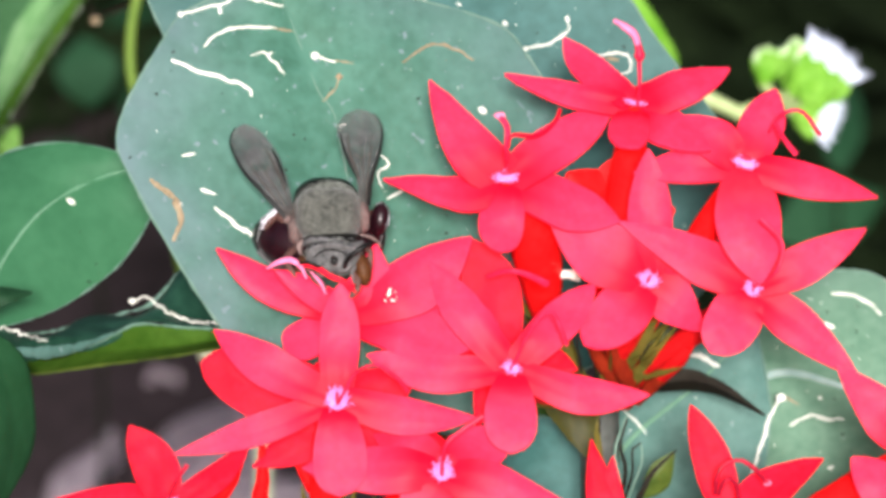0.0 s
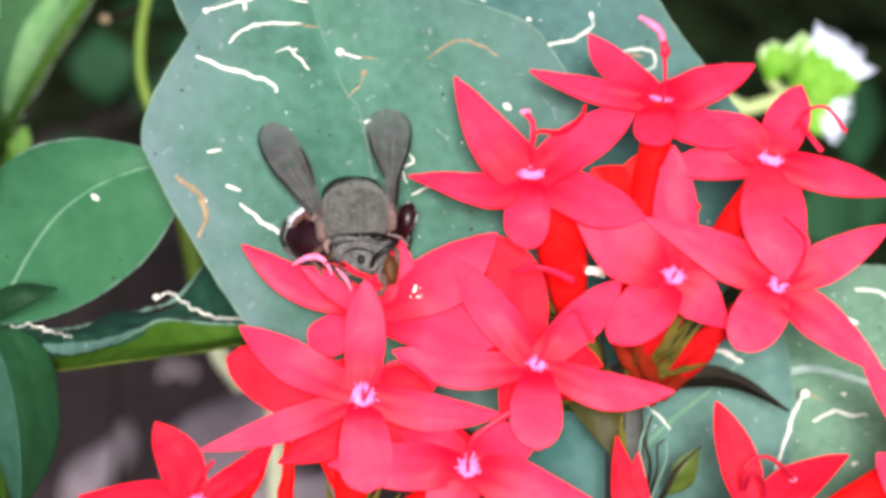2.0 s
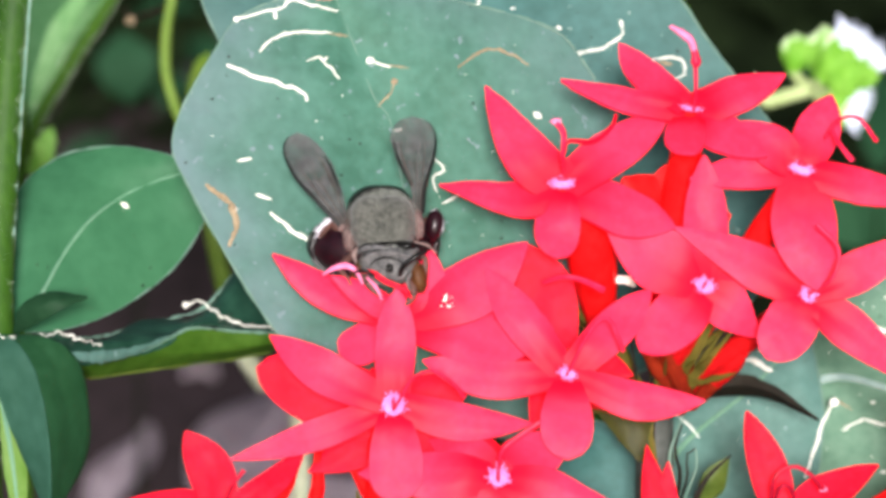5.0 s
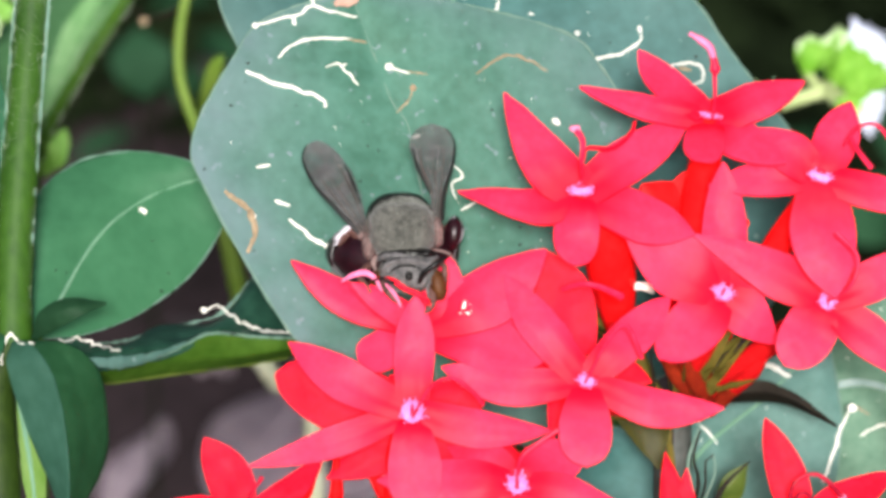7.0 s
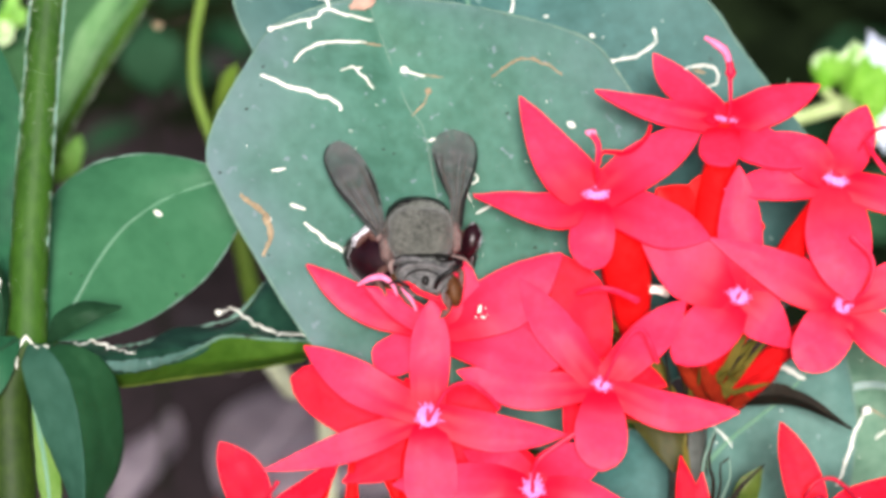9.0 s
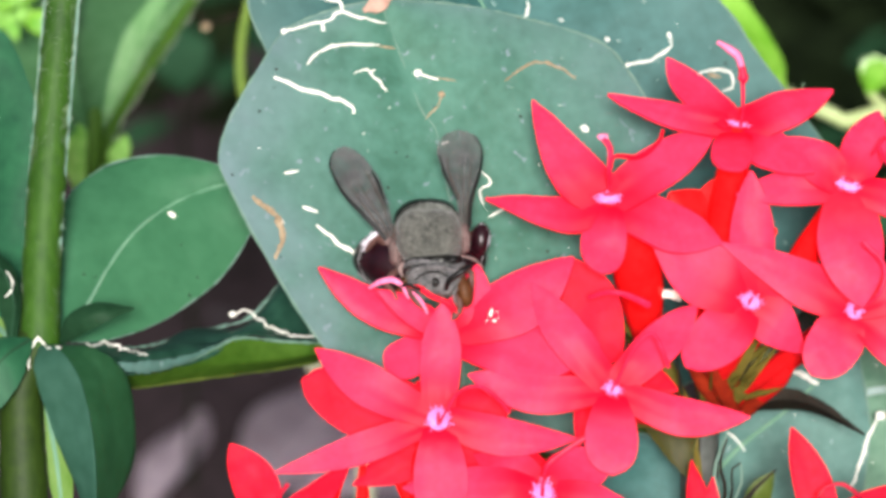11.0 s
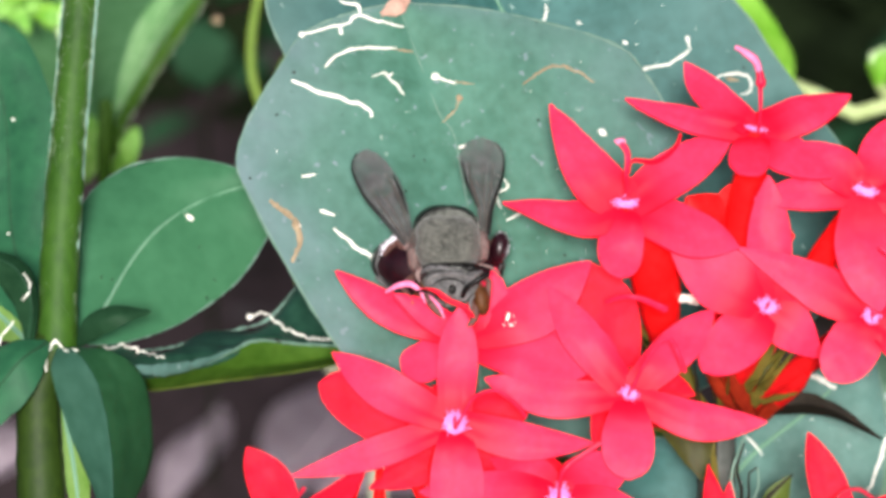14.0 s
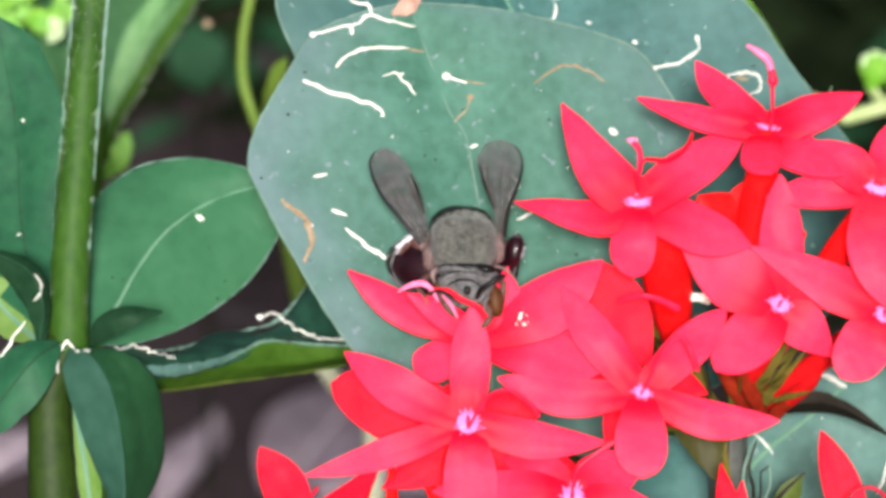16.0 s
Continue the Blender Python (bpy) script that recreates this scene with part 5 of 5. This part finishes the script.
    fur(head, (-1.5, -1.4, -2.2), (2.25, 1.65, 1.5), 2400, HAIR_GREY, 0.15, 0.4, lambda v: v.y < 0.3)
    fur(thorax, (-1.85, 0.4, 0.8), (2.85, 2.3, 2.4), 1700, HAIR_TAN, 0.25, 0.6, lambda v: abs(v.x) > 0.72 and v.y < 0.5)
    return body


BEE = bee()


# ---- farther off: the white flower, the vine, the slanting stem and the undergrowth ----
def white_flower():
    root = earth((29.0, 118, 6.2))
    plant = thing("white_flowered_weed", root, "weed with lime green buds and fluffy white flower heads", "flowering plant")
    fork = Vector((40.4, 113, 14.9))
    part("stem", sweep([fork, (38.3, 112, 15.9), (36.8, 112, 14.2), (35.0, 112, 13.2), (33.0, 113, 13.8), (29.0, 118, 6.2), root], (0.75, 0.85, 0.9, 0.9, 1.0, 1.4, 2.0), 30, 10), PALE_STEM, plant, "pale green stem")
    random.seed(31)
    for foot, mouth, r, n, long in (
            ((38.2, 111, 16.3), (39.2, 111, 19.8), 1.25, 14, 0.35),
            ((40.7, 112, 15.7), (42.5, 112, 20.4), 1.50, 20, 0.45),
            ((40.9, 110, 15.3), (44.3, 110, 19.2), 2.00, 130, 1.60),
            ((42.4, 109.5, 14.4), (45.9, 109.5, 18.0), 1.80, 110, 1.60),
            ((41.1, 110, 13.6), (44.3, 110, 12.7), 1.70, 110, 1.50),
            ((42.0, 109, 14.2), (43.5, 109, 15.7), 1.30, 10, 0.30)):
        foot, mouth = Vector(foot), Vector(mouth)
        way = (mouth - foot).normalized()
        side = way.orthogonal().normalized()
        other = way.cross(side)
        head = part("flower_head" if n > 30 else "bud", sweep([foot, foot.lerp(mouth, 0.5), mouth], (r * 0.35, r * 0.85, r, r * 0.95, r * 0.6), 16, 14), BUD, plant, "" if n > 30 else "lime green bud with a whitish tip")
        part("stalk", sweep([foot + way * 0.3, foot.lerp(fork, 0.5) - Vector((0, 0, 0.2)), fork], (0.55, 0.5, 0.6), 10, 8), PALE_STEM, plant)
        for ring, count in ((0.25, 6), (0.5, 8)):
            for k in range(count):
                q = k * 6.2832 / count + ring * 5
                out = side * math.cos(q) + other * math.sin(q)
                a = foot.lerp(mouth, ring)
                part("bract", sweep([a + out * r * 0.72, a.lerp(mouth, 0.5) + out * r * 1.06, mouth.lerp(a, 0.1) + out * r * 0.88], (0.22, 0.48, 0.1), 8, 5, flat=0.45), BUD_PALE if k % 5 == 0 else BUD, head)
        bm = bmesh.new()
        for k in range(n):
            q, d = random.uniform(0, 6.2832), math.sqrt(random.random())
            out = side * math.cos(q) + other * math.sin(q)
            a = mouth - way * (1.0 if long > 1 else 0.4) + out * d * r * 0.8
            b = mouth + way * long * random.uniform(0.5, 0.85) * (1 - 0.5 * d * d) + out * r * d * (1.3 if long > 1 else 1.12)
            sweep([a, a.lerp(b, 0.55) + way * 0.15, b], (0.26, 0.24, 0.14), 4, 5, bm)
            if long > 1 and k % 3 == 0:
                tip = b + (way + out * 0.9 + Vector((random.uniform(-0.4, 0.4), 0, random.uniform(-0.4, 0.4)))) * random.uniform(0.3, 0.75)
                sweep([b, tip], (0.09, 0.05), 2, 4, bm)
        part("floret_tuft", bm, FLORET if long > 1 else BUD_PALE, head, "fluffy white florets" if long > 1 else "")
    # its leaves
    for mid, lft, rgt, mat in (
            ([(29.4, 116, 6.1), (27.1, 108, 17.7), (25.1, 104, 22.5), (23.2, 102, 27.4)], [(29.3, 116, 6.1), (24.3, 108, 16.0), (22.3, 104, 21.9), (23.1, 102, 27.4)],
             [(29.6, 116, 6.1), (29.8, 109, 17.2), (28.3, 105, 21.2), (23.6, 102, 27.4)], BUD),):
        leaf(plant, "weed", mid, lft, rgt, mat, n=16, m=5, puff=0.8, rim=None, rib=BUD, rib_r=0.3, label="lime green leaf")

    return plant


WHITE_WEED = white_flower()


def vine():
    root = earth((-14.2, 150, -25.3))
    plant = thing("vine", root, "thin yellow-green climbing stem rising from the soil", "climbing plant")
    part("stem", sweep([(-22.8, 112, 27.0), (-23.5, 112, 23.9), (-24.2, 112, 19.9), (-24.2, 112, 16.0), (-23.5, 112, 13.2), (-22.5, 112, 10.4), (-20.9, 113, 4.8)], (0.44, 0.48, 0.5, 0.5, 0.58), 40, 8), VINE, plant,
         "thin yellow-green stem")
    part("stem", sweep([(-20.9, 113, 4.8), (-19.6, 114, -0.3), (-18.3, 116, -6.5), (-17.4, 120, -10.2)], (0.6, 0.9, 1.0, 1.0), 30, 8), VINE, plant)
    part("stem", sweep([(-17.8, 118.6, -9.0), (-16.6, 123, -12.6), (-14.2, 128, -16.2), (-11.6, 140, -20.8), root], (1.0, 1.05, 1.15, 1.2, 1.3), 30, 10), PALE_BARK, plant, "pale lower stem")
    part("tendril", sweep([(-23.8, 112, 22.8), (-26.3, 114, 22.0), (-28.0, 116, 21.9), (-28.7, 117, 22.9)], (0.3, 0.3, 0.22), 16, 6), DRY, plant, "brown dry tendril")
    part("leaf", blade([(-22.2, 112, 11.5), (-21.2, 106, 13.9), (-20.4, 103, 16.0), (-19.6, 102, 17.4)], [(-22.3, 112, 11.6), (-21.8, 106, 14.1), (-20.9, 103, 16.5), (-19.7, 102, 17.4)],
                       [(-22.0, 112, 11.4), (-20.6, 106, 13.6), (-19.6, 103, 15.7), (-19.4, 102, 17.3)], 12, 4, 0.3, 0.4), VINE, plant, "small yellowish leaf")

    return plant


CLIMBER = vine()


def slanting():
    root = earth((-40.0, 100, -10.6))
    plant = thing("slanting_stemmed_plant", root, "slanting green stem with pale green leaves, behind the thick stem", "plant")
    line = [(-27.6, 110, 27.2), (-28.9, 110, 25.0), (-30.1, 110, 22.7), (-32.0, 107.6, 19.5), (-33.8, 105.6, 16.3), (-35.6, 103.6, 13.0), (-36.8, 101.6, 10.2), (-37.4, 100, 7.4), (-37.9, 100, 0.0), root]
    part("stem", sweep(line, (0.68, 0.7, 0.72, 0.76, 0.8, 0.85, 0.9, 0.95, 1.1, 1.5), 50, 10, lumps=0.1), STEM_DEEP, plant, "slanting dark green stem")
    bm = bmesh.new()
    random.seed(62)
    run = curve_through(line[:8], 300)
    for k in range(260):
        p, q = random.choice(run), random.uniform(0, 6.28)
        way = Vector((math.cos(q), -abs(math.sin(q)), random.uniform(-0.3, 0.3)))
        sweep([p + way * 0.65, p + way * random.uniform(0.95, 1.25)], (0.018, 0.008), 1, 3, bm)
    tagged(part("stem_hairs", bm, HAIR, plant, "short whitish hairs"), kind="stuff")
    leaf(plant, "s1", [(-37.4, 103.5, 7.6), (-36.7, 107, 13.0), (-34.9, 109, 17.0), (-32.9, 111, 20.6), (-29.6, 113, 25.5)], [(-37.8, 104, 7.5), (-41.0, 110, 11.5), (-42.4, 116, 18.2), (-41.0, 120, 24.5), (-36.5, 122, 30.0), (-29.7, 115, 27.0)],
         [(-37.2, 103.5, 7.6), (-35.6, 106.6, 13.4), (-33.8, 108.6, 16.8), (-31.9, 110.8, 20.0), (-29.5, 113, 25.4)], LEAF_FRESH, n=24, m=7, puff=0.8, rim=None, rib=LEAF_STREAK, rib_r=0.5, veins=9,
         label="fresh green leaf folded along the slanting stem")
    leaf(plant, "s5", [(-37.5, 104, 9.0), (-36.0, 107, 15.0), (-33.9, 110, 20.5), (-30.6, 113, 27.0)], [(-37.7, 104, 9.0), (-37.1, 106.5, 15.6), (-35.3, 109.5, 21.6), (-31.0, 113, 27.2)],
         [(-37.3, 104, 9.0), (-35.3, 106, 14.8), (-32.9, 109, 20.4), (-30.2, 112.5, 26.8)], LEAF_STREAK, n=18, m=5, puff=0.5, rim=None, rib=None, label="pale green inner face of the folded leaf")
    leaf(plant, "s4", [(-39.6, 100, 4.8), (-39.9, 100, 8.6), (-39.4, 100, 11.5)], [(-39.7, 100, 4.8), (-41.2, 100, 8.3), (-39.5, 100, 11.5)], [(-39.5, 100, 4.8), (-37.8, 100, 8.5), (-39.2, 100, 11.5)], LIME_BRIGHT, n=14, m=6, puff=0.5, rim=None, rib=None, label="bright lime green leaf")
    part("bud", blob((-30.0, 111, 22.9), (0.42, 0.4, 0.65), None, None, 10, 8, 0.2), PALE_STEM, plant, "small cream bud")
    part("bud", blob((-27.9, 114, 21.9), (0.5, 0.4, 0.4), None, None, 10, 8, 0.3), FIBRE_TAN, plant, "small withered brown bud")
    leaf(plant, "s2", [(-37.4, 102, 6.0), (-35.9, 100, 7.9), (-35.1, 100, 9.1), (-34.8, 100, 10.6)], [(-37.5, 102, 6.1), (-36.8, 100, 8.4), (-35.9, 100, 9.9), (-34.9, 100, 10.6)],
         [(-37.1, 102, 5.8), (-35.0, 100, 7.1), (-34.4, 100, 8.8), (-34.7, 100, 10.5)], LIME_BRIGHT, n=12, m=4, puff=0.4, rim=None, rib=None, label="small lime green leaf")
    random.seed(61)
    for k in range(48):
        a = Vector((-44.6, 106, 22.6)) + Vector((random.uniform(-5, 3.2), random.uniform(-4, 4), random.uniform(-2.2, 4)))
        way = Vector((random.uniform(-1, 1), random.uniform(-0.5, 0.3), random.uniform(-0.6, 0.8))).normalized()
        side = way.cross(Vector((0, -1, 0.2))).normalized()
        b = a + way * random.uniform(1.6, 3.4)
        w = random.uniform(0.5, 1.0)
        mid = [a, a.lerp(b, 0.5) + Vector((0, -0.3, 0.2)), b]
        part("leaf", blade(mid, [a, mid[1] - side * w, b], [a, mid[1] + side * w, b], 10, 4, 0.15, 0.3, 4), BUD_PALE if k % 7 == 0 else BUD if k % 3 == 0 else LIME_BRIGHT, plant, "small bright lime green crinkled leaf")
    leaf(plant, "s3", [(-37.6, 102, 5.4), (-41.1, 108, 12.7), (-45.1, 116, 20.7), (-49.0, 122, 27.7)], [(-37.8, 102, 5.3), (-45.2, 110, 11.0), (-51.0, 118, 19.0), (-49.3, 122, 27.8)],
         [(-37.5, 102, 5.4), (-40.7, 110, 17.7), (-41.4, 116, 22.9), (-48.8, 122, 27.8)], LEAF_FRESH, n=18, m=6, puff=1.2, rim=None, rib=None,
         label="fresh green crinkled leaf")

    return plant


SLANTING = slanting()


def undergrowth():
    random.seed(41)
    inv = PLAN.inverted()

    def spray(x, y, z, size, n):
        """A low weed of n leaves about a point of the world, in one bmesh (plan mm)."""
        bm = bmesh.new()
        for k in range(n):
            q, up = random.uniform(0, 6.283), random.uniform(-0.3, 0.6)
            way = Vector((math.cos(q) * math.cos(up), math.sin(q) * math.cos(up), math.sin(up)))
            side = way.cross(Vector((0, 0, 1))).normalized()
            a = Vector((x, y, z)) + Vector((random.gauss(0, size), random.gauss(0, size), abs(random.gauss(0, size * 0.8))))
            long, wide = size * random.uniform(0.8, 1.5), size * random.uniform(0.25, 0.42)
            rows = []
            for i in range(6):
                s = i / 5
                w = wide * math.sin(math.pi * (0.06 + 0.9 * s)) ** 0.8
                c = a + way * long * s - Vector((0, 0, long * 0.35 * s * s))
                rows.append([bm.verts.new(inv @ (c + side * w * f - Vector((0, 0, abs(f) * -0.25 * w))) * 1000) for f in (-1, 0, 1)])
            for r0, r1 in zip(rows, rows[1:]):
                for j in (0, 1):
                    bm.faces.new((r0[j], r0[j + 1], r1[j + 1], r1[j]))
        return bm

    # shrubs added out of view, beside and behind, to shade the soil
    for x, y, z, size, n in ((0.30, 0.36, 0.12, 0.07, 260), (0.34, 0.52, 0.16, 0.08, 260), (0.30, 0.66, 0.2, 0.09, 260), (0.40, 0.24, 0.12, 0.07, 200), (0.05, 0.82, 0.1, 0.10, 260),
                             (-0.22, 0.80, 0.1, 0.09, 220), (0.46, 0.42, 0.3, 0.09, 260), (0.30, 0.86, 0.2, 0.12, 260), (-0.45, 0.70, 0.1, 0.10, 200)):
        base = inv @ Vector((x, y, 0.0)) * 1000
        bm = spray(x, y, z, size, n)
        for k in range(9):
            a = Vector((x, y, -0.01))
            b = Vector((x + random.gauss(0, size), y + random.gauss(0, size), z + abs(random.gauss(0, size))))
            sweep([inv @ a * 1000, inv @ (a.lerp(b, 0.5) + Vector((0, 0, 0.03))) * 1000, inv @ b * 1000], (3, 2, 1), 8, 6, bm)
        lone("shrub", bm, WEED_SHADE, base, "leafy shrub added out of view to shade the background", "shrub", "shrubs in the background", "stuff")
    for x, y, size, n, mat in ((0.062, 0.395, 0.014, 90, WEED_SHADE), (0.040, 0.405, 0.014, 90, WEED_SHADE), (0.080, 0.37, 0.016, 90, WEED_SHADE), (0.025, 0.43, 0.016, 90, WEED_SHADE),
                               (0.060, 0.43, 0.018, 90, WEED_SHADE), (0.075, 0.33, 0.014, 80, WEED_SHADE), (0.095, 0.41, 0.018, 80, WEED_SHADE), (0.055, 0.355, 0.010, 60, WEED_SHADE),
                               (0.03, 0.47, 0.02, 80, WEED_SHADE), (0.08, 0.46, 0.02, 80, WEED_SHADE), (-0.01, 0.46, 0.02, 70, WEED_SHADE), (-0.05, 0.47, 0.02, 50, WEED_SHADE),
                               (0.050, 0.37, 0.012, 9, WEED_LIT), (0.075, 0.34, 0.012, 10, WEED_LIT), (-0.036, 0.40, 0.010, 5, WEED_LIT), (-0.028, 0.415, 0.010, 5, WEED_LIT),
                               (-0.058, 0.40, 0.009, 36, WEED_SHADE), (-0.044, 0.425, 0.012, 44, WEED_SHADE), (-0.075, 0.42, 0.012, 40, WEED_SHADE), (-0.032, 0.385, 0.007, 20, WEED_SHADE), (-0.09, 0.44, 0.02, 40, WEED_SHADE), (0.0, 0.56, 0.04, 90, WEED_SHADE), (0.12, 0.55, 0.04, 90, WEED_SHADE), (-0.12, 0.57, 0.04, 80, WEED_SHADE), (0.15, 0.43, 0.03, 80, WEED_SHADE)):
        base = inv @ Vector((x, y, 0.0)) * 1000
        lone("low_weed", spray(x, y, 0.0, size, n), mat, base, "clump of low weeds, deep shade put into their leaf colour", "weed", "weeds in the background", "stuff")


undergrowth()


def seedlings():
    for a, b, w, k in (((-56.8, 425, 14.2), (-45.3, 436, 19.7), 2.6, 0.2), ((-40.5, 440, 23.4), (-37.0, 446, 30.4), 2.7, -0.2), ((51.6, 300, 3.2), (68.1, 310, 9.1), 4.5, 0.1), ((59.6, 280, 11.0), (61.4, 300, 25.8), 3.0, 0.3),
                       ((-39.3, 300, 30.3), (-38.2, 300, 20.5), 4.0, 0.1)):
        a, b = Vector(a), Vector(b)
        way = (b - a).normalized()
        side = way.cross(Vector((0, -1, 0))).normalized()
        mid = [a, a.lerp(b, 0.35) + Vector((0, -1, k)), a.lerp(b, 0.7) + Vector((0, -1, 0)), b]
        lft = [a - side * 0.1, mid[1] - side * w, mid[2] - side * w * 0.85, b]
        rgt = [a + side * 0.1, mid[1] + side * w, mid[2] + side * w * 0.85, b]
        root = earth(a + Vector((0, 4, 0)))
        plant = thing("seedling", root, "broad-leaved green seedling in the shade of the bed", "weed", "seedlings in the background")
        part("stem", sweep([a, a.lerp(Vector(root), 0.5) + Vector((1, 0, 0)), root], (0.3, 0.3, 0.4), 10, 6), WEED_SHADE, plant)
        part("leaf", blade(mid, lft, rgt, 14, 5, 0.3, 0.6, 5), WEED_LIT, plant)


seedlings()


def litter():
    random.seed(51)
    inv = PLAN.inverted()

    def scrap(p, turn, long, wide, lab):
        w = world_of(earth(p, 0))
        bm = bmesh.new()
        rows = []
        for i in range(9):
            s = i / 8
            hw = wide * math.sin(math.pi * (0.05 + 0.9 * s)) ** 0.7
            row = []
            for f in (-1, -0.5, 0, 0.5, 1):
                l = Vector(((s - 0.5) * long, f * hw, 1.0 + 1.6 * f * f * math.sin(s * 5) + 0.8 * s))
                l = Matrix.Rotation(turn, 3, "Z") @ l
                row.append(bm.verts.new(inv @ (w + l / 1000) * 1000))
            rows.append(row)
        for a, b in zip(rows, rows[1:]):
            for j in range(4):
                bm.faces.new((a[j], a[j + 1], b[j + 1], b[j]))
        spine = [row[2].co + UP * 0.3 for row in rows]
        bmesh.ops.solidify(bm, geom=bm.faces[:], thickness=0.6)
        ob = thing("fallen_leaf", inv @ w * 1000, lab, "dead leaf", "dead leaves on the soil")
        part("leaf_blade", bm, LITTER, ob)
        part("midrib", sweep(spine, (0.5, 0.4, 0.15), 16, 6), LITTER, ob)

    lab = "grey-lilac dry fallen leaf on the soil"
    scrap((-42.0, 347, -34.5), 1.3, 26, 3.8, lab)
    scrap((-22.6, 354, -27.2), 1.2, 36, 9.0, lab)
    scrap((-32.0, 370, -17.2), 0.3, 5, 1.5, lab)
    scrap((-14.6, 341, -34.0), 0.4, 20, 6, lab)
    scrap((-66.2, 347, -33.6), 0.9, 20, 6, lab)


litter()


# ---- what moves ----
def motions():
    """The bee rocks and shifts on the flower: seconds, shift across and up (mm), roll (degrees)."""
    turn = PLAN.to_3x3().to_4x4()
    rows = []
    for t, dx, dz, roll in (
        (0.0, -0.04, 0.26, 1.6),
        (0.5, -0.01, 0.22, 1.8),
        (1.0, 0.01, 0.06, 2.4),
        (1.5, -0.01, 0.05, 1.7),
        (2.0, 0.07, 0.05, 0.8),
        (2.5, 0.05, 0.09, 0.6),
        (3.0, 0.08, 0.15, 1.1),
        (3.5, 0.02, 0.11, 1.3),
        (4.0, -0.04, 0.14, 2.1),
        (6.5, -0.17, -0.01, 2.5),
        (7.0, -0.07, 0.03, 2.6),
        (7.5, -0.09, 0.11, 1.9),
        (8.0, -0.08, 0.12, 0.1),
        (8.5, -0.11, -0.01, -0.5),
        (9.0, -0.00, 0.00, -0.0),
        (11.5, -0.12, 0.11, 2.9),
        (12.0, -0.15, 0.05, 2.8),
        (12.5, -0.17, 0.07, 2.0),
        (13.0, -0.14, -0.03, 1.2),
        (13.5, -0.16, -0.07, 1.8),
        (14.0, -0.08, -0.12, 0.5),
        (14.5, -0.03, -0.18, 0.2),
        (15.0, 0.03, -0.18, -0.4),
        (15.5, 0.07, -0.21, -0.7),
        (16.0, 0.10, -0.24, -1.3),
    ):
        rows.append((t, Matrix.Translation(world_of(BEE_AT + Vector((dx, 0, dz)))) @ turn @ Matrix.Rotation(radians(-roll), 4, "Y") @ turn.inverted()))
    walk(BEE, rows)
    # the taller weeds behind lean in the breeze about their roots: seconds, degrees sideways and away of two plants, then of the white-flowered one
    sway = (
        (0.0, 0.24, 1.09, 0.44, -0.15),
        (0.5, 0.22, 0.97, 0.36, -0.27),
        (1.0, 0.16, 0.80, 0.24, -0.38),
        (1.5, 0.03, 0.64, 0.08, -0.36),
        (2.0, -0.10, 0.62, -0.05, -0.26),
        (2.5, -0.15, 0.82, -0.12, -0.11),
        (3.0, -0.15, 0.91, -0.13, 0.02),
        (3.5, -0.15, 0.88, -0.14, 0.22),
        (4.0, -0.15, 0.90, -0.15, 0.44),
        (6.5, -0.29, 1.14, -0.23, 0.95),
        (7.0, -0.31, 1.02, -0.27, 0.78),
        (7.5, -0.34, 0.78, -0.34, 0.51),
        (8.0, -0.33, 0.60, -0.36, 0.20),
        (8.5, -0.27, 0.49, -0.29, -0.15),
        (9.0, -0.22, 0.41, -0.21, -0.39),
        (11.5, 0.85, 0.66, 0.89, -0.22),
        (12.0, 0.89, 0.84, 0.93, -0.04),
        (12.5, 0.86, 0.93, 0.89, 0.05),
        (13.0, 0.72, 0.93, 0.76, 0.05),
        (13.5, 0.55, 1.06, 0.58, 0.18),
        (14.0, 0.36, 1.26, 0.40, 0.38),
        (14.5, 0.19, 1.35, 0.23, 0.47),
        (15.0, 0.05, 1.28, 0.08, 0.40),
        (15.5, -0.05, 1.08, -0.01, 0.20),
        (16.0, -0.07, 0.90, -0.04, 0.02),
    )
    for plant, k in ((SLANTING, 1), (CLIMBER, 1), (WHITE_WEED, 3)):
        root = BASE_OF[plant.name]
        walk(plant, [(row[0], Matrix.Translation(root) @ pose(0, 0, 0, -row[k + 1], row[k], 0)) for row in sway])


motions()
